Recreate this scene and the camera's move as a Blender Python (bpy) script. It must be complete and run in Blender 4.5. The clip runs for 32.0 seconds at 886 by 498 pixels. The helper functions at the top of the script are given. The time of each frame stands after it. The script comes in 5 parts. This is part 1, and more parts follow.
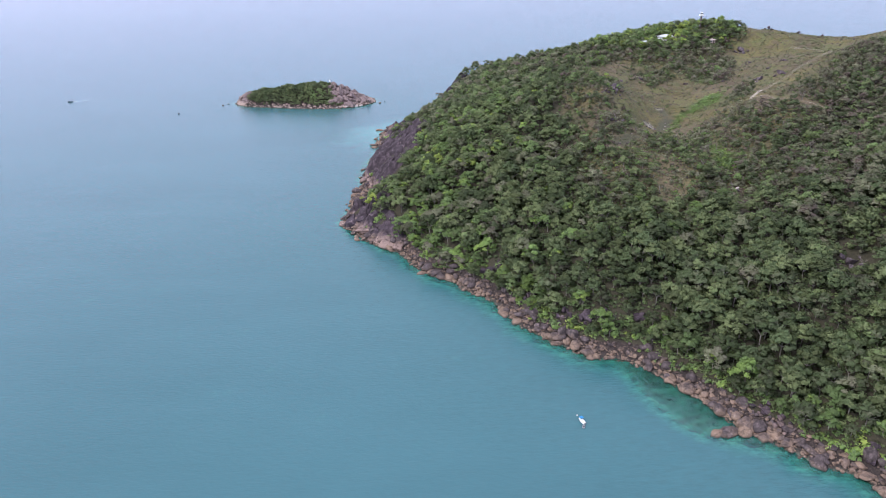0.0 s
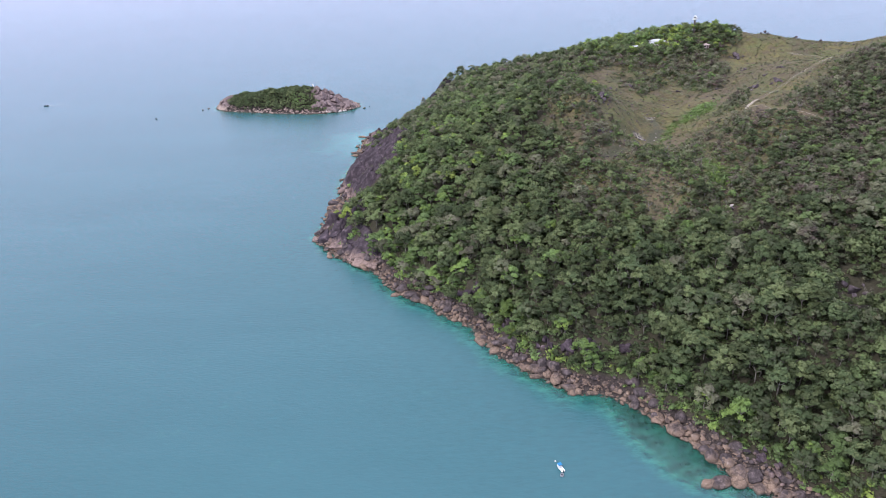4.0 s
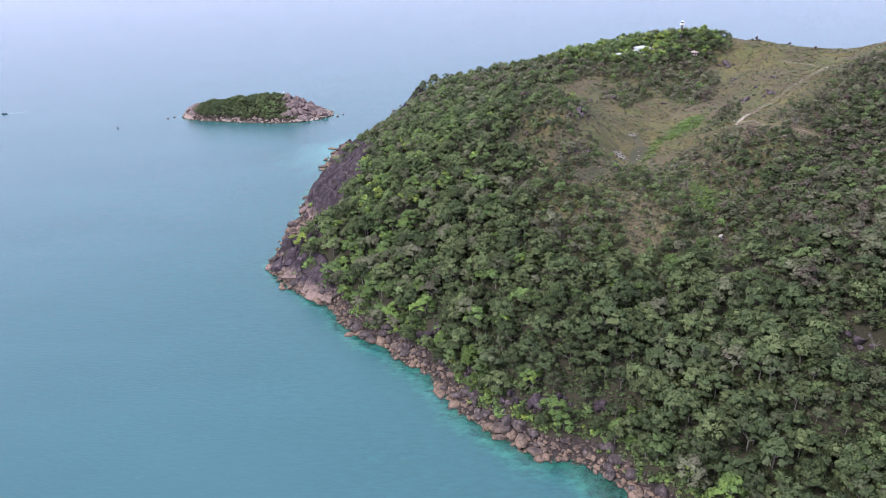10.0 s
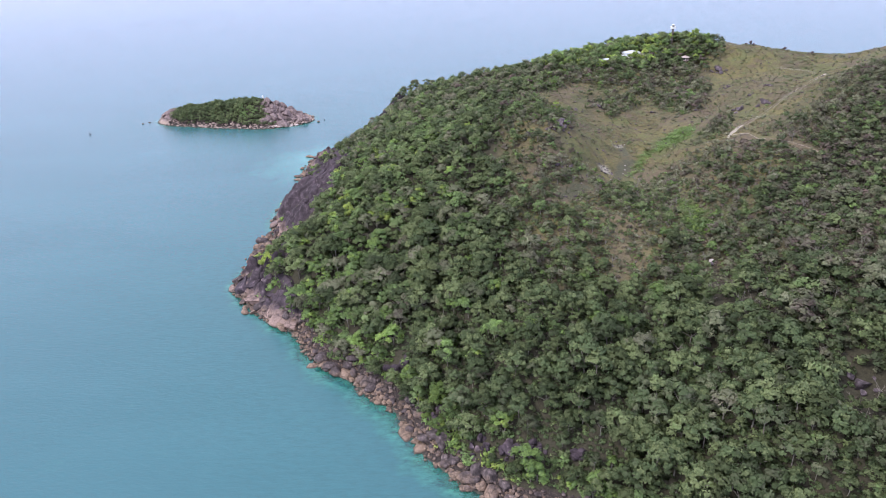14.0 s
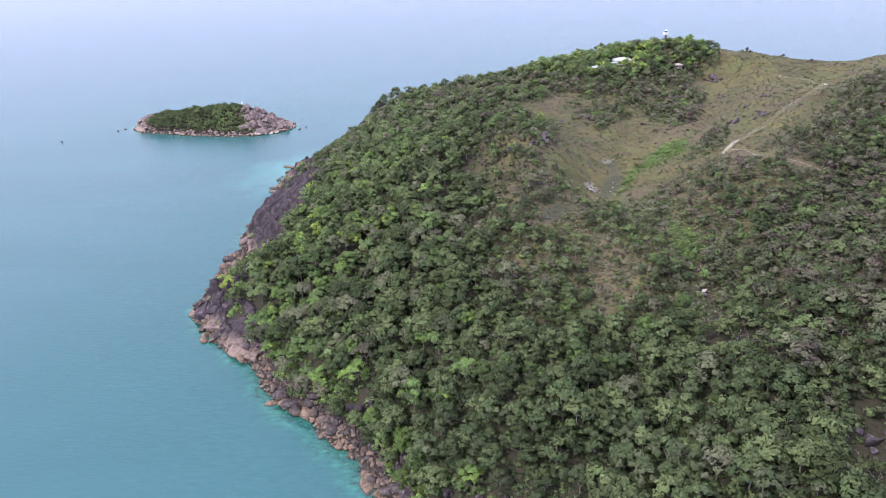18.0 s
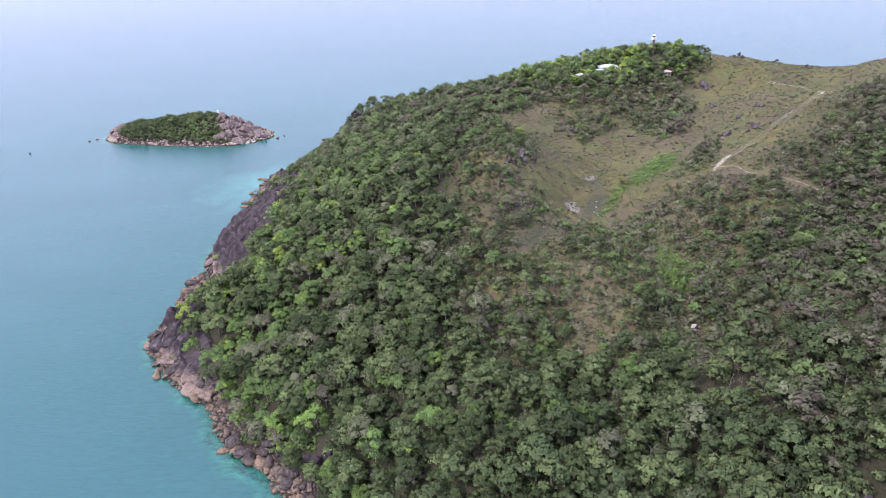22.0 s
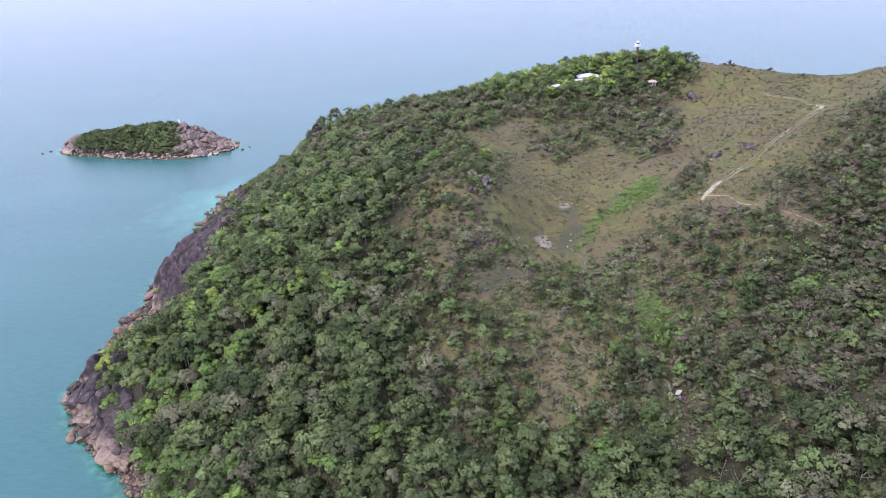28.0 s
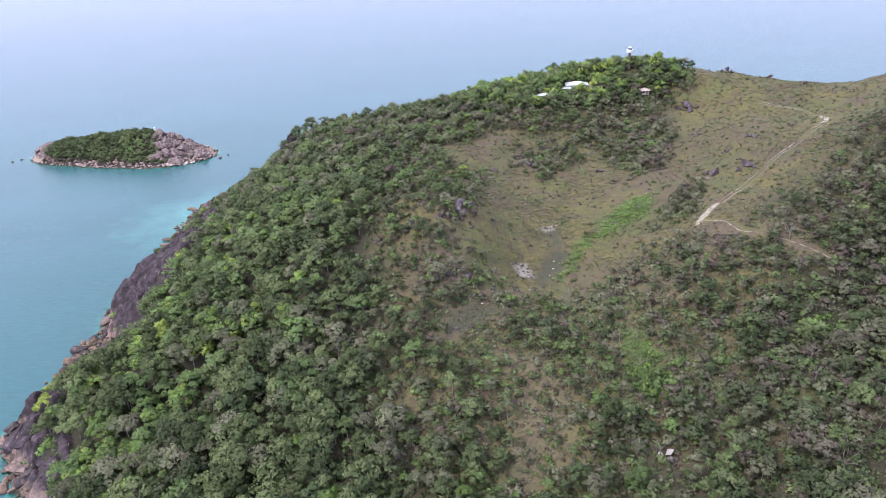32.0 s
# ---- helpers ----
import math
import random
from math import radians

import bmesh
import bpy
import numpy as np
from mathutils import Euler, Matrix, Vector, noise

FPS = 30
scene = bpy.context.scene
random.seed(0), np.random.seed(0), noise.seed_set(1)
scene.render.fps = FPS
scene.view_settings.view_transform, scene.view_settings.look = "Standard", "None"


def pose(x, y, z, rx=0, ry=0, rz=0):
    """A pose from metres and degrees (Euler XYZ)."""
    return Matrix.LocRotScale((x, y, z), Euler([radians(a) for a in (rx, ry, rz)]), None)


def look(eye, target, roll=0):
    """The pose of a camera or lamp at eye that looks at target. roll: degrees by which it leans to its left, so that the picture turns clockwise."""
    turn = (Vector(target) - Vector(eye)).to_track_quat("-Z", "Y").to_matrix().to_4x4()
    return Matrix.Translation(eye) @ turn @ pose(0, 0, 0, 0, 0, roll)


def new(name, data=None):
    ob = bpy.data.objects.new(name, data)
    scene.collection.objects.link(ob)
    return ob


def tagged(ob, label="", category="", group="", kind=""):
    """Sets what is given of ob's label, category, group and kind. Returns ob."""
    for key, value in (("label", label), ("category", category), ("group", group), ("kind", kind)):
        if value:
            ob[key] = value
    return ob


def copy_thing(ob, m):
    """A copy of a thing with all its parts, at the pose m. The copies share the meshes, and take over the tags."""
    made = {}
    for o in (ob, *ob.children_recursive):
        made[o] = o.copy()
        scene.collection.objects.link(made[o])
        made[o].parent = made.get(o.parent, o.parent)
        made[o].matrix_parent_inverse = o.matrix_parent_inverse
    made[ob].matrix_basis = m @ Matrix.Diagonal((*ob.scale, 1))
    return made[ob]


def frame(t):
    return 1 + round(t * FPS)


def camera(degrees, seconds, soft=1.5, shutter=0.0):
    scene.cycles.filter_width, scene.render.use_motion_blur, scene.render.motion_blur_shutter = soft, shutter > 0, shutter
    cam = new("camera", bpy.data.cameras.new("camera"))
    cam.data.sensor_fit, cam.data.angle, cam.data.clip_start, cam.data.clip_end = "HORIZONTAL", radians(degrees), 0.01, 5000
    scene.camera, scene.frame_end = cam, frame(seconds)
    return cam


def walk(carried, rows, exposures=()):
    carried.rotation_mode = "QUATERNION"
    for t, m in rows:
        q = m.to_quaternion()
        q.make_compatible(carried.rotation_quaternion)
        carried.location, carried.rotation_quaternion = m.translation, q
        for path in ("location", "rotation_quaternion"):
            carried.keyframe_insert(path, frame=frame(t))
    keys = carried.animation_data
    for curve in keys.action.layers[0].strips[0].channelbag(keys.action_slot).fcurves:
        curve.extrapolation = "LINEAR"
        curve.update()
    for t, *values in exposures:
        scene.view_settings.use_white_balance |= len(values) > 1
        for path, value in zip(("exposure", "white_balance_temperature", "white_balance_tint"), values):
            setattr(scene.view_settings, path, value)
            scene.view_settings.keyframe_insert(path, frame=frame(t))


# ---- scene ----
cam = camera(66.0, 32.0, soft=0.6)
PATH = [
    (0, (1.25, 0.23, 176.78), (-2.04, 90.84, 134.59), -2.80),
    (1, (3.87, 6.74, 176.63), (0.74, 97.35, 134.44), -2.81),
    (2, (6.64, 13.40, 176.43), (3.65, 104.01, 134.23), -2.80),
    (3, (9.41, 20.10, 176.20), (6.53, 110.71, 133.99), -2.74),
    (4, (12.11, 26.76, 175.98), (9.32, 117.37, 133.77), -2.64),
    (5, (14.80, 33.43, 175.85), (12.12, 124.03, 133.62), -2.61),
    (6, (17.51, 40.11, 175.72), (14.97, 130.72, 133.48), -2.64),
    (7, (20.24, 46.78, 175.53), (17.86, 137.40, 133.30), -2.68),
    (8, (22.91, 53.41, 175.36), (20.69, 144.04, 133.15), -2.68),
    (9, (25.53, 59.99, 175.31), (23.50, 150.61, 133.06), -2.64),
    (10, (28.24, 66.56, 175.34), (26.42, 157.14, 133.01), -2.61),
    (11, (31.12, 73.14, 175.39), (29.48, 163.69, 132.99), -2.60),
    (12, (34.07, 79.71, 175.45), (32.59, 170.24, 132.99), -2.60),
    (13, (37.03, 86.29, 175.47), (35.65, 176.79, 132.96), -2.60),
    (14, (39.94, 92.88, 175.38), (38.68, 183.37, 132.83), -2.57),
    (15, (42.76, 99.48, 175.14), (41.61, 189.96, 132.59), -2.50),
    (16, (45.42, 106.11, 174.72), (44.38, 196.63, 132.22), -2.42),
    (17, (48.12, 112.83, 174.38), (47.20, 203.37, 131.95), -2.39),
    (18, (50.94, 119.58, 174.19), (50.15, 210.14, 131.79), -2.41),
    (19, (53.87, 126.31, 174.13), (53.23, 216.88, 131.74), -2.48),
    (20, (56.75, 132.89, 174.25), (56.29, 223.45, 131.84), -2.57),
    (21, (59.56, 139.28, 174.52), (59.25, 229.82, 132.07), -2.67),
    (22, (62.39, 145.62, 174.83), (62.20, 236.13, 132.33), -2.77),
    (23, (65.19, 152.02, 175.03), (65.13, 242.51, 132.47), -2.84),
    (24, (67.87, 158.53, 175.05), (68.00, 248.98, 132.41), -2.89),
    (25, (70.50, 165.09, 174.91), (70.85, 255.52, 132.22), -2.90),
    (26, (73.14, 171.71, 174.67), (73.69, 262.12, 131.94), -2.89),
    (27, (75.84, 178.42, 174.41), (76.56, 268.81, 131.64), -2.86),
    (28, (78.66, 185.18, 174.20), (79.51, 275.55, 131.39), -2.87),
    (29, (81.56, 191.89, 173.97), (82.49, 282.25, 131.13), -2.89),
    (30, (84.43, 198.49, 173.72), (85.42, 288.83, 130.86), -2.90),
    (31, (87.14, 204.95, 173.52), (88.17, 295.28, 130.63), -2.90),
    (32, (89.75, 211.39, 173.37), (90.83, 301.71, 130.46), -2.90),
]
walk(cam, [(t, look(eye, target, roll)) for t, eye, target, roll in PATH], exposures=[(0, 0.06, 6350, 10), (8, 0.14, 6350, 10), (20, 0.28, 6350, 10), (32, 0.29, 6350, 10)])

# ---- light: a bright, thinly overcast sky ----
world = bpy.data.worlds.new("overcast_sky")
scene.world = world
world.use_nodes = True
wn = world.node_tree
SUN_UP, SUN_TURN = 50.0, 244.0
sky = wn.nodes.new("ShaderNodeTexSky")
sky.sky_type = "NISHITA"
sky.sun_disc = False
sky.sun_elevation, sky.sun_rotation = radians(SUN_UP), radians(SUN_TURN)
sky.air_density, sky.dust_density, sky.ozone_density = 1.0, 3.0, 2.5
background = wn.nodes["Background"]
background.inputs["Strength"].default_value = 0.15
cloud = wn.nodes.new("ShaderNodeMix")
cloud.data_type = "RGBA"
cloud.inputs[0].default_value = 0.92
# thin cloud, brighter overhead than at the horizon
rise = wn.nodes.new("ShaderNodeSeparateXYZ")
wn.links.new(wn.nodes.new("ShaderNodeTexCoord").outputs["Generated"], rise.inputs[0])
veil = wn.nodes.new("ShaderNodeValToRGB")
veil.color_ramp.elements[0].color = (0.53, 0.56, 0.84, 1)
veil.color_ramp.elements[1].color = (1.08, 1.1, 1.42, 1)
low_cloud = veil.color_ramp.elements.new(0.34)
low_cloud.color = (0.78, 0.82, 1.1, 1)
wn.links.new(rise.outputs["Z"], veil.inputs["Fac"])
bright = wn.nodes.new("ShaderNodeMix")
bright.data_type, bright.blend_type = "RGBA", "MULTIPLY"
bright.inputs[0].default_value = 1.0
bright.inputs[7].default_value = (9.3, 9.3, 9.3, 1)
wn.links.new(veil.outputs["Color"], bright.inputs[6])
wn.links.new(bright.outputs[2], cloud.inputs[7])
wn.links.new(sky.outputs["Color"], cloud.inputs[6])
wn.links.new(cloud.outputs[2], background.inputs["Color"])
lamp = bpy.data.lights.new("sun", "SUN")
lamp.energy, lamp.angle, lamp.color = 2.7, radians(14), (1.0, 0.95, 0.89)
sun = new("sun", lamp)
sun_way = Vector((math.sin(radians(SUN_TURN)) * math.cos(radians(SUN_UP)), math.cos(radians(SUN_TURN)) * math.cos(radians(SUN_UP)), math.sin(radians(SUN_UP))))
sun.matrix_world = look(sun_way * 900, (0, 0, 0))


# ---- materials ----
def material(name):
    m = bpy.data.materials.new(name)
    m.use_nodes = True
    return m, m.node_tree, m.node_tree.nodes["Principled BSDF"]


def node(nt, kind, **inputs):
    n = nt.nodes.new(kind)
    for key, value in inputs.items():
        socket = n.inputs[key.replace("_", " ")]
        if isinstance(value, bpy.types.NodeSocket):
            nt.links.new(value, socket)
        else:
            socket.default_value = value
    return n


def place(nt, stretch=(1, 1, 1), turn=0.0):
    """World position, stretched and turned."""
    g = nt.nodes.new("ShaderNodeNewGeometry")
    m = nt.nodes.new("ShaderNodeMapping")
    m.inputs["Scale"].default_value = stretch
    m.inputs["Rotation"].default_value = (0, 0, radians(turn))
    nt.links.new(g.outputs["Position"], m.inputs["Vector"])
    return m.outputs["Vector"]


def grain(nt, at, scale, detail=4.0, rough=0.55):
    return node(nt, "ShaderNodeTexNoise", Vector=at, Scale=scale, Detail=detail, Roughness=rough).outputs["Fac"]


def ramp(nt, fac, stops):
    n = nt.nodes.new("ShaderNodeValToRGB")
    while len(n.color_ramp.elements) < len(stops):
        n.color_ramp.elements.new(0.5)
    for e, (at, c) in zip(n.color_ramp.elements, stops):
        e.position, e.color = at, (*c, 1) if len(c) == 3 else c
    nt.links.new(fac, n.inputs["Fac"])
    return n.outputs["Color"]


def step(nt, fac, low, high):
    n = node(nt, "ShaderNodeMapRange", Value=fac)
    n.inputs["From Min"].default_value, n.inputs["From Max"].default_value = low, high
    return n.outputs["Result"]


def blend(nt, fac, a, b, how="MIX"):
    n = nt.nodes.new("ShaderNodeMix")
    n.data_type, n.blend_type = "RGBA", how
    for value, k in ((fac, 0), (a, 6), (b, 7)):
        if isinstance(value, bpy.types.NodeSocket):
            nt.links.new(value, n.inputs[k])
        else:
            n.inputs[k].default_value = (*value, 1) if isinstance(value, tuple) else value
    return n.outputs[2]


def sums(nt, how, a, b):
    n = nt.nodes.new("ShaderNodeMath")
    n.operation = how
    for value, k in ((a, 0), (b, 1)):
        if isinstance(value, bpy.types.NodeSocket):
            nt.links.new(value, n.inputs[k])
        else:
            n.inputs[k].default_value = value
    return n.outputs[0]


def relief(nt, bsdf, height, strength, distance):
    b = node(nt, "ShaderNodeBump", Height=height, Strength=strength, Distance=distance)
    nt.links.new(b.outputs["Normal"], bsdf.inputs["Normal"])


def attribute(nt, name):
    n = nt.nodes.new("ShaderNodeAttribute")
    n.attribute_name = name
    return n.outputs["Fac"]


def plain(name, colour, rough=0.5, metal=0.0, dirt=0.25, scale=2.0):
    """Paint, metal or plaster with a little dirt and an uneven gloss."""
    m, nt, bsdf = material(name)
    at = place(nt)
    spots = grain(nt, at, scale, 6)
    dark = tuple(c * (1 - dirt) for c in colour)
    nt.links.new(ramp(nt, spots, [(0.3, dark), (0.65, colour)]), bsdf.inputs["Base Color"])
    bsdf.inputs["Roughness"].default_value, bsdf.inputs["Metallic"].default_value = rough, metal
    relief(nt, bsdf, grain(nt, at, scale * 6, 3), 0.15, 0.02)
    return m


def make_ground():
    """Dry heath: straw and brown earth, with grass, sand, litter and wet mud where the plan has them."""
    m, nt, bsdf = material("heath_ground")
    at = place(nt)
    wide, mid, fine = grain(nt, at, 0.03, 5), grain(nt, at, 0.22, 5, 0.65), grain(nt, at, 1.6, 6, 0.7)
    colour = ramp(nt, mid, [(0.3, (0.098, 0.074, 0.053)), (0.45, (0.142, 0.118, 0.058)), (0.56, (0.172, 0.147, 0.058)), (0.72, (0.11, 0.114, 0.052))])
    colour = blend(nt, sums(nt, "MULTIPLY", step(nt, wide, 0.47, 0.58), 0.6), colour, (0.122, 0.088, 0.072))
    colour = blend(nt, sums(nt, "MULTIPLY", step(nt, grain(nt, at, 0.055, 4, 0.6), 0.48, 0.6), 0.6), colour, (0.1, 0.118, 0.046))
    colour = blend(nt, sums(nt, "MULTIPLY", step(nt, grain(nt, place(nt, (1, 1.3, 1), 35), 0.11, 5, 0.65), 0.52, 0.62), 0.55), colour, (0.08, 0.078, 0.046))
    tiny = grain(nt, at, 0.9, 3, 0.8)
    tufts = step(nt, tiny, 0.47, 0.58)
    colour = blend(nt, sums(nt, "MULTIPLY", tufts, 0.6), colour, ramp(nt, mid, [(0.4, (0.07, 0.06, 0.044)), (0.6, (0.066, 0.072, 0.038))]))
    colour = blend(nt, sums(nt, "MULTIPLY", step(nt, fine, 0.58, 0.72), 0.5), colour, (0.24, 0.21, 0.15))
    grass = ramp(nt, fine, [(0.35, (0.05, 0.095, 0.024)), (0.5, (0.09, 0.155, 0.034)), (0.7, (0.14, 0.21, 0.05))])
    edge = sums(nt, "ADD", attribute(nt, "lush"), sums(nt, "MULTIPLY", sums(nt, "SUBTRACT", mid, 0.5), 1.7))
    colour = blend(nt, sums(nt, "MULTIPLY", step(nt, edge, 0.25, 0.75), 0.85), colour, grass)
    earth = ramp(nt, fine, [(0.3, (0.09, 0.07, 0.052)), (0.5, (0.145, 0.112, 0.082)), (0.72, (0.2, 0.162, 0.13))])
    edge = sums(nt, "ADD", attribute(nt, "earth"), sums(nt, "MULTIPLY", sums(nt, "SUBTRACT", mid, 0.5), 1.6))
    colour = blend(nt, sums(nt, "MULTIPLY", step(nt, edge, 0.3, 0.8), 0.55), colour, earth)
    # leaf litter, its brown darkened to read as shadow between the trees
    litter = ramp(nt, fine, [(0.3, (0.028, 0.026, 0.018)), (0.5, (0.048, 0.044, 0.029)), (0.7, (0.078, 0.067, 0.048))])
    edge = sums(nt, "ADD", attribute(nt, "wooded"), sums(nt, "MULTIPLY", sums(nt, "SUBTRACT", mid, 0.5), 0.8))
    colour = blend(nt, step(nt, edge, 0.35, 0.65), colour, litter)
    mud = ramp(nt, fine, [(0.3, (0.045, 0.046, 0.034)), (0.5, (0.07, 0.07, 0.047)), (0.7, (0.11, 0.107, 0.075))])
    edge = sums(nt, "ADD", attribute(nt, "mud"), sums(nt, "MULTIPLY", sums(nt, "SUBTRACT", mid, 0.5), 2.2))
    colour = blend(nt, sums(nt, "MULTIPLY", step(nt, edge, 0.3, 0.8), 0.9), colour, mud)
    edge = sums(nt, "ADD", attribute(nt, "sand"), sums(nt, "MULTIPLY", sums(nt, "SUBTRACT", fine, 0.5), 1.5))
    colour = blend(nt, sums(nt, "MULTIPLY", step(nt, edge, 0.4, 1.0), 0.8), colour, (0.4, 0.365, 0.31))
    edge = sums(nt, "ADD", attribute(nt, "stony"), sums(nt, "MULTIPLY", sums(nt, "SUBTRACT", fine, 0.5), 0.6))
    # stony ground, darkened to paint the shadow in gaps between boulders
    stone = ramp(nt, fine, [(0.35, (0.018, 0.014, 0.014)), (0.5, (0.042, 0.033, 0.031)), (0.75, (0.12, 0.092, 0.078))])
    colour = blend(nt, step(nt, edge, 0.4, 0.6), colour, stone)
    bed = ramp(nt, grain(nt, at, 0.09, 5, 0.65), [(0.38, (0.045, 0.055, 0.045)), (0.5, (0.1, 0.12, 0.092)), (0.64, (0.24, 0.27, 0.21))])
    colour = blend(nt, attribute(nt, "bed"), colour, bed)
    nt.links.new(colour, bsdf.inputs["Base Color"])
    bsdf.inputs["Roughness"].default_value = 0.92
    bsdf.inputs["Specular IOR Level"].default_value = 0.2
    relief(nt, bsdf, fine, 0.8, 0.5)
    return m


def make_rock(name, dark, tan, pale, low=4.0, stretch=(1.3, 1.3, 0.28), scars=0.5, cracks=0.22):
    """Weathered granite: lichen-dark above, washed tan by the sea, with pale scars and fine cracks."""
    m, nt, bsdf = material(name)
    at = place(nt)
    streaks = place(nt, stretch)
    mid, fine, run = grain(nt, at, 0.35, 5), grain(nt, at, 2.4, 6, 0.7), grain(nt, streaks, 0.55, 5, 0.65)
    upper = ramp(nt, run, [(0.32, tuple(c * 0.45 for c in dark)), (0.5, dark), (0.66, tuple(c * 1.9 for c in dark))])
    washed = ramp(nt, fine, [(0.3, tuple(c * 0.62 for c in tan)), (0.55, tan), (0.75, pale)])
    height = node(nt, "ShaderNodeSeparateXYZ", Vector=place(nt)).outputs["Z"]
    level = sums(nt, "ADD", height, sums(nt, "MULTIPLY", sums(nt, "SUBTRACT", mid, 0.5), low * 3.4))
    info = nt.nodes.new("ShaderNodeObjectInfo")
    level = sums(nt, "ADD", level, sums(nt, "MULTIPLY", sums(nt, "SUBTRACT", info.outputs["Random"], 0.42), low * 2.6))
    level = sums(nt, "ADD", level, sums(nt, "MULTIPLY", attribute(nt, "tint"), low))
    colour = blend(nt, step(nt, level, low * 0.2, low * 1.9), washed, upper)
    colour = blend(nt, sums(nt, "MULTIPLY", step(nt, run, 0.62, 0.74), scars), colour, pale)
    colour = blend(nt, sums(nt, "MULTIPLY", step(nt, fine, 0.42, 0.3), 0.35), colour, tuple(c * 0.3 for c in dark))
    seams = nt.nodes.new("ShaderNodeTexVoronoi")
    seams.feature = "DISTANCE_TO_EDGE"
    bent = node(nt, "ShaderNodeVectorMath", Vector=node(nt, "ShaderNodeTexNoise", Vector=at, Scale=0.5, Detail=3.0).outputs["Color"])
    bent.operation = "SCALE"
    bent.inputs["Scale"].default_value = 3.5
    joined_at = node(nt, "ShaderNodeVectorMath", Vector=bent.outputs["Vector"])
    joined_at.operation = "ADD"
    nt.links.new(at, joined_at.inputs[1])
    nt.links.new(joined_at.outputs["Vector"], seams.inputs["Vector"])
    seams.inputs["Scale"].default_value = cracks
    crack = step(nt, seams.outputs["Distance"], 0.0, 0.09)
    colour = blend(nt, sums(nt, "MULTIPLY", sums(nt, "SUBTRACT", 1.0, crack), 0.5), colour, tuple(c * 0.2 for c in dark))
    wet = step(nt, height, 0.7, 0.25)
    colour = blend(nt, sums(nt, "MULTIPLY", wet, 0.75), colour, (0.04, 0.035, 0.032))
    nt.links.new(colour, bsdf.inputs["Base Color"])
    bsdf.inputs["Roughness"].default_value = 0.85
    bsdf.inputs["Specular IOR Level"].default_value = 0.3
    relief(nt, bsdf, sums(nt, "ADD", sums(nt, "ADD", sums(nt, "MULTIPLY", run, 1.4), fine), sums(nt, "MULTIPLY", crack, 0.6)), 0.6, 0.3)
    return m


def make_foliage():
    """Leaves from mauve twigs through grey and olive to lime by the plant's tint, each spray a little different."""
    m, nt, bsdf = material("foliage")
    info, geo = nt.nodes.new("ShaderNodeObjectInfo"), nt.nodes.new("ShaderNodeNewGeometry")
    tint = sums(nt, "ADD", attribute(nt, "tint"), sums(nt, "MULTIPLY", sums(nt, "MULTIPLY", sums(nt, "SUBTRACT", info.outputs["Random"], 0.5), 0.2), attribute(nt, "single")))
    tint = sums(nt, "ADD", tint, sums(nt, "MULTIPLY", sums(nt, "SUBTRACT", geo.outputs["Random Per Island"], 0.5), 0.1))
    colour = ramp(nt, tint, [(0.0, (0.17, 0.127, 0.112)), (0.08, (0.165, 0.15, 0.115)), (0.2, (0.215, 0.22, 0.14)), (0.31, (0.135, 0.152, 0.088)), (0.41, (0.082, 0.116, 0.054)), (0.56, (0.174, 0.204, 0.096)),
                             (0.72, (0.155, 0.225, 0.092)), (0.86, (0.2, 0.29, 0.085)), (1.0, (0.32, 0.39, 0.1))])
    speck = grain(nt, place(nt), 2.6, 4, 0.8)
    shade = sums(nt, "ADD", 0.9, sums(nt, "MULTIPLY", geo.outputs["Random Per Island"], 0.22))
    shade = sums(nt, "MULTIPLY", shade, sums(nt, "ADD", 0.8, sums(nt, "MULTIPLY", step(nt, speck, 0.32, 0.62), 0.42)))
    shade = sums(nt, "MULTIPLY", shade, sums(nt, "ADD", 0.66, sums(nt, "MULTIPLY", grain(nt, place(nt), 0.7, 3, 0.6), 0.8)))
    lone, stand = sums(nt, "FRACT", sums(nt, "MULTIPLY", info.outputs["Random"], 7.3), 0.0), step(nt, grain(nt, place(nt), 0.17, 2, 0.5), 0.34, 0.66)
    vigour = sums(nt, "ADD", stand, sums(nt, "MULTIPLY", sums(nt, "SUBTRACT", lone, stand), attribute(nt, "single")))
    shade = sums(nt, "MULTIPLY", shade, sums(nt, "ADD", 0.61, sums(nt, "MULTIPLY", vigour, 0.66)))
    hsv = node(nt, "ShaderNodeHueSaturation", Color=colour, Value=shade)
    colour = hsv.outputs["Color"]
    nt.links.new(colour, bsdf.inputs["Base Color"])
    bsdf.inputs["Roughness"].default_value = 0.65
    bsdf.inputs["Specular IOR Level"].default_value = 0.12
    relief(nt, bsdf, speck, 0.6, 0.4)
    thin = node(nt, "ShaderNodeBsdfTranslucent", Color=colour)
    mix = node(nt, "ShaderNodeMixShader", Fac=0.34)
    nt.links.new(bsdf.outputs[0], mix.inputs[1])
    nt.links.new(thin.outputs[0], mix.inputs[2])
    nt.links.new(mix.outputs[0], nt.nodes["Material Output"].inputs["Surface"])
    return m


def make_bark():
    m, nt, bsdf = material("bark")
    at = place(nt, (3, 3, 0.7))
    nt.links.new(ramp(nt, grain(nt, at, 1.5, 5), [(0.3, (0.10, 0.085, 0.075)), (0.55, (0.24, 0.215, 0.19)), (0.75, (0.4, 0.37, 0.34))]), bsdf.inputs["Base Color"])
    bsdf.inputs["Roughness"].default_value = 0.9
    relief(nt, bsdf, grain(nt, at, 6, 4), 0.5, 0.05)
    return m


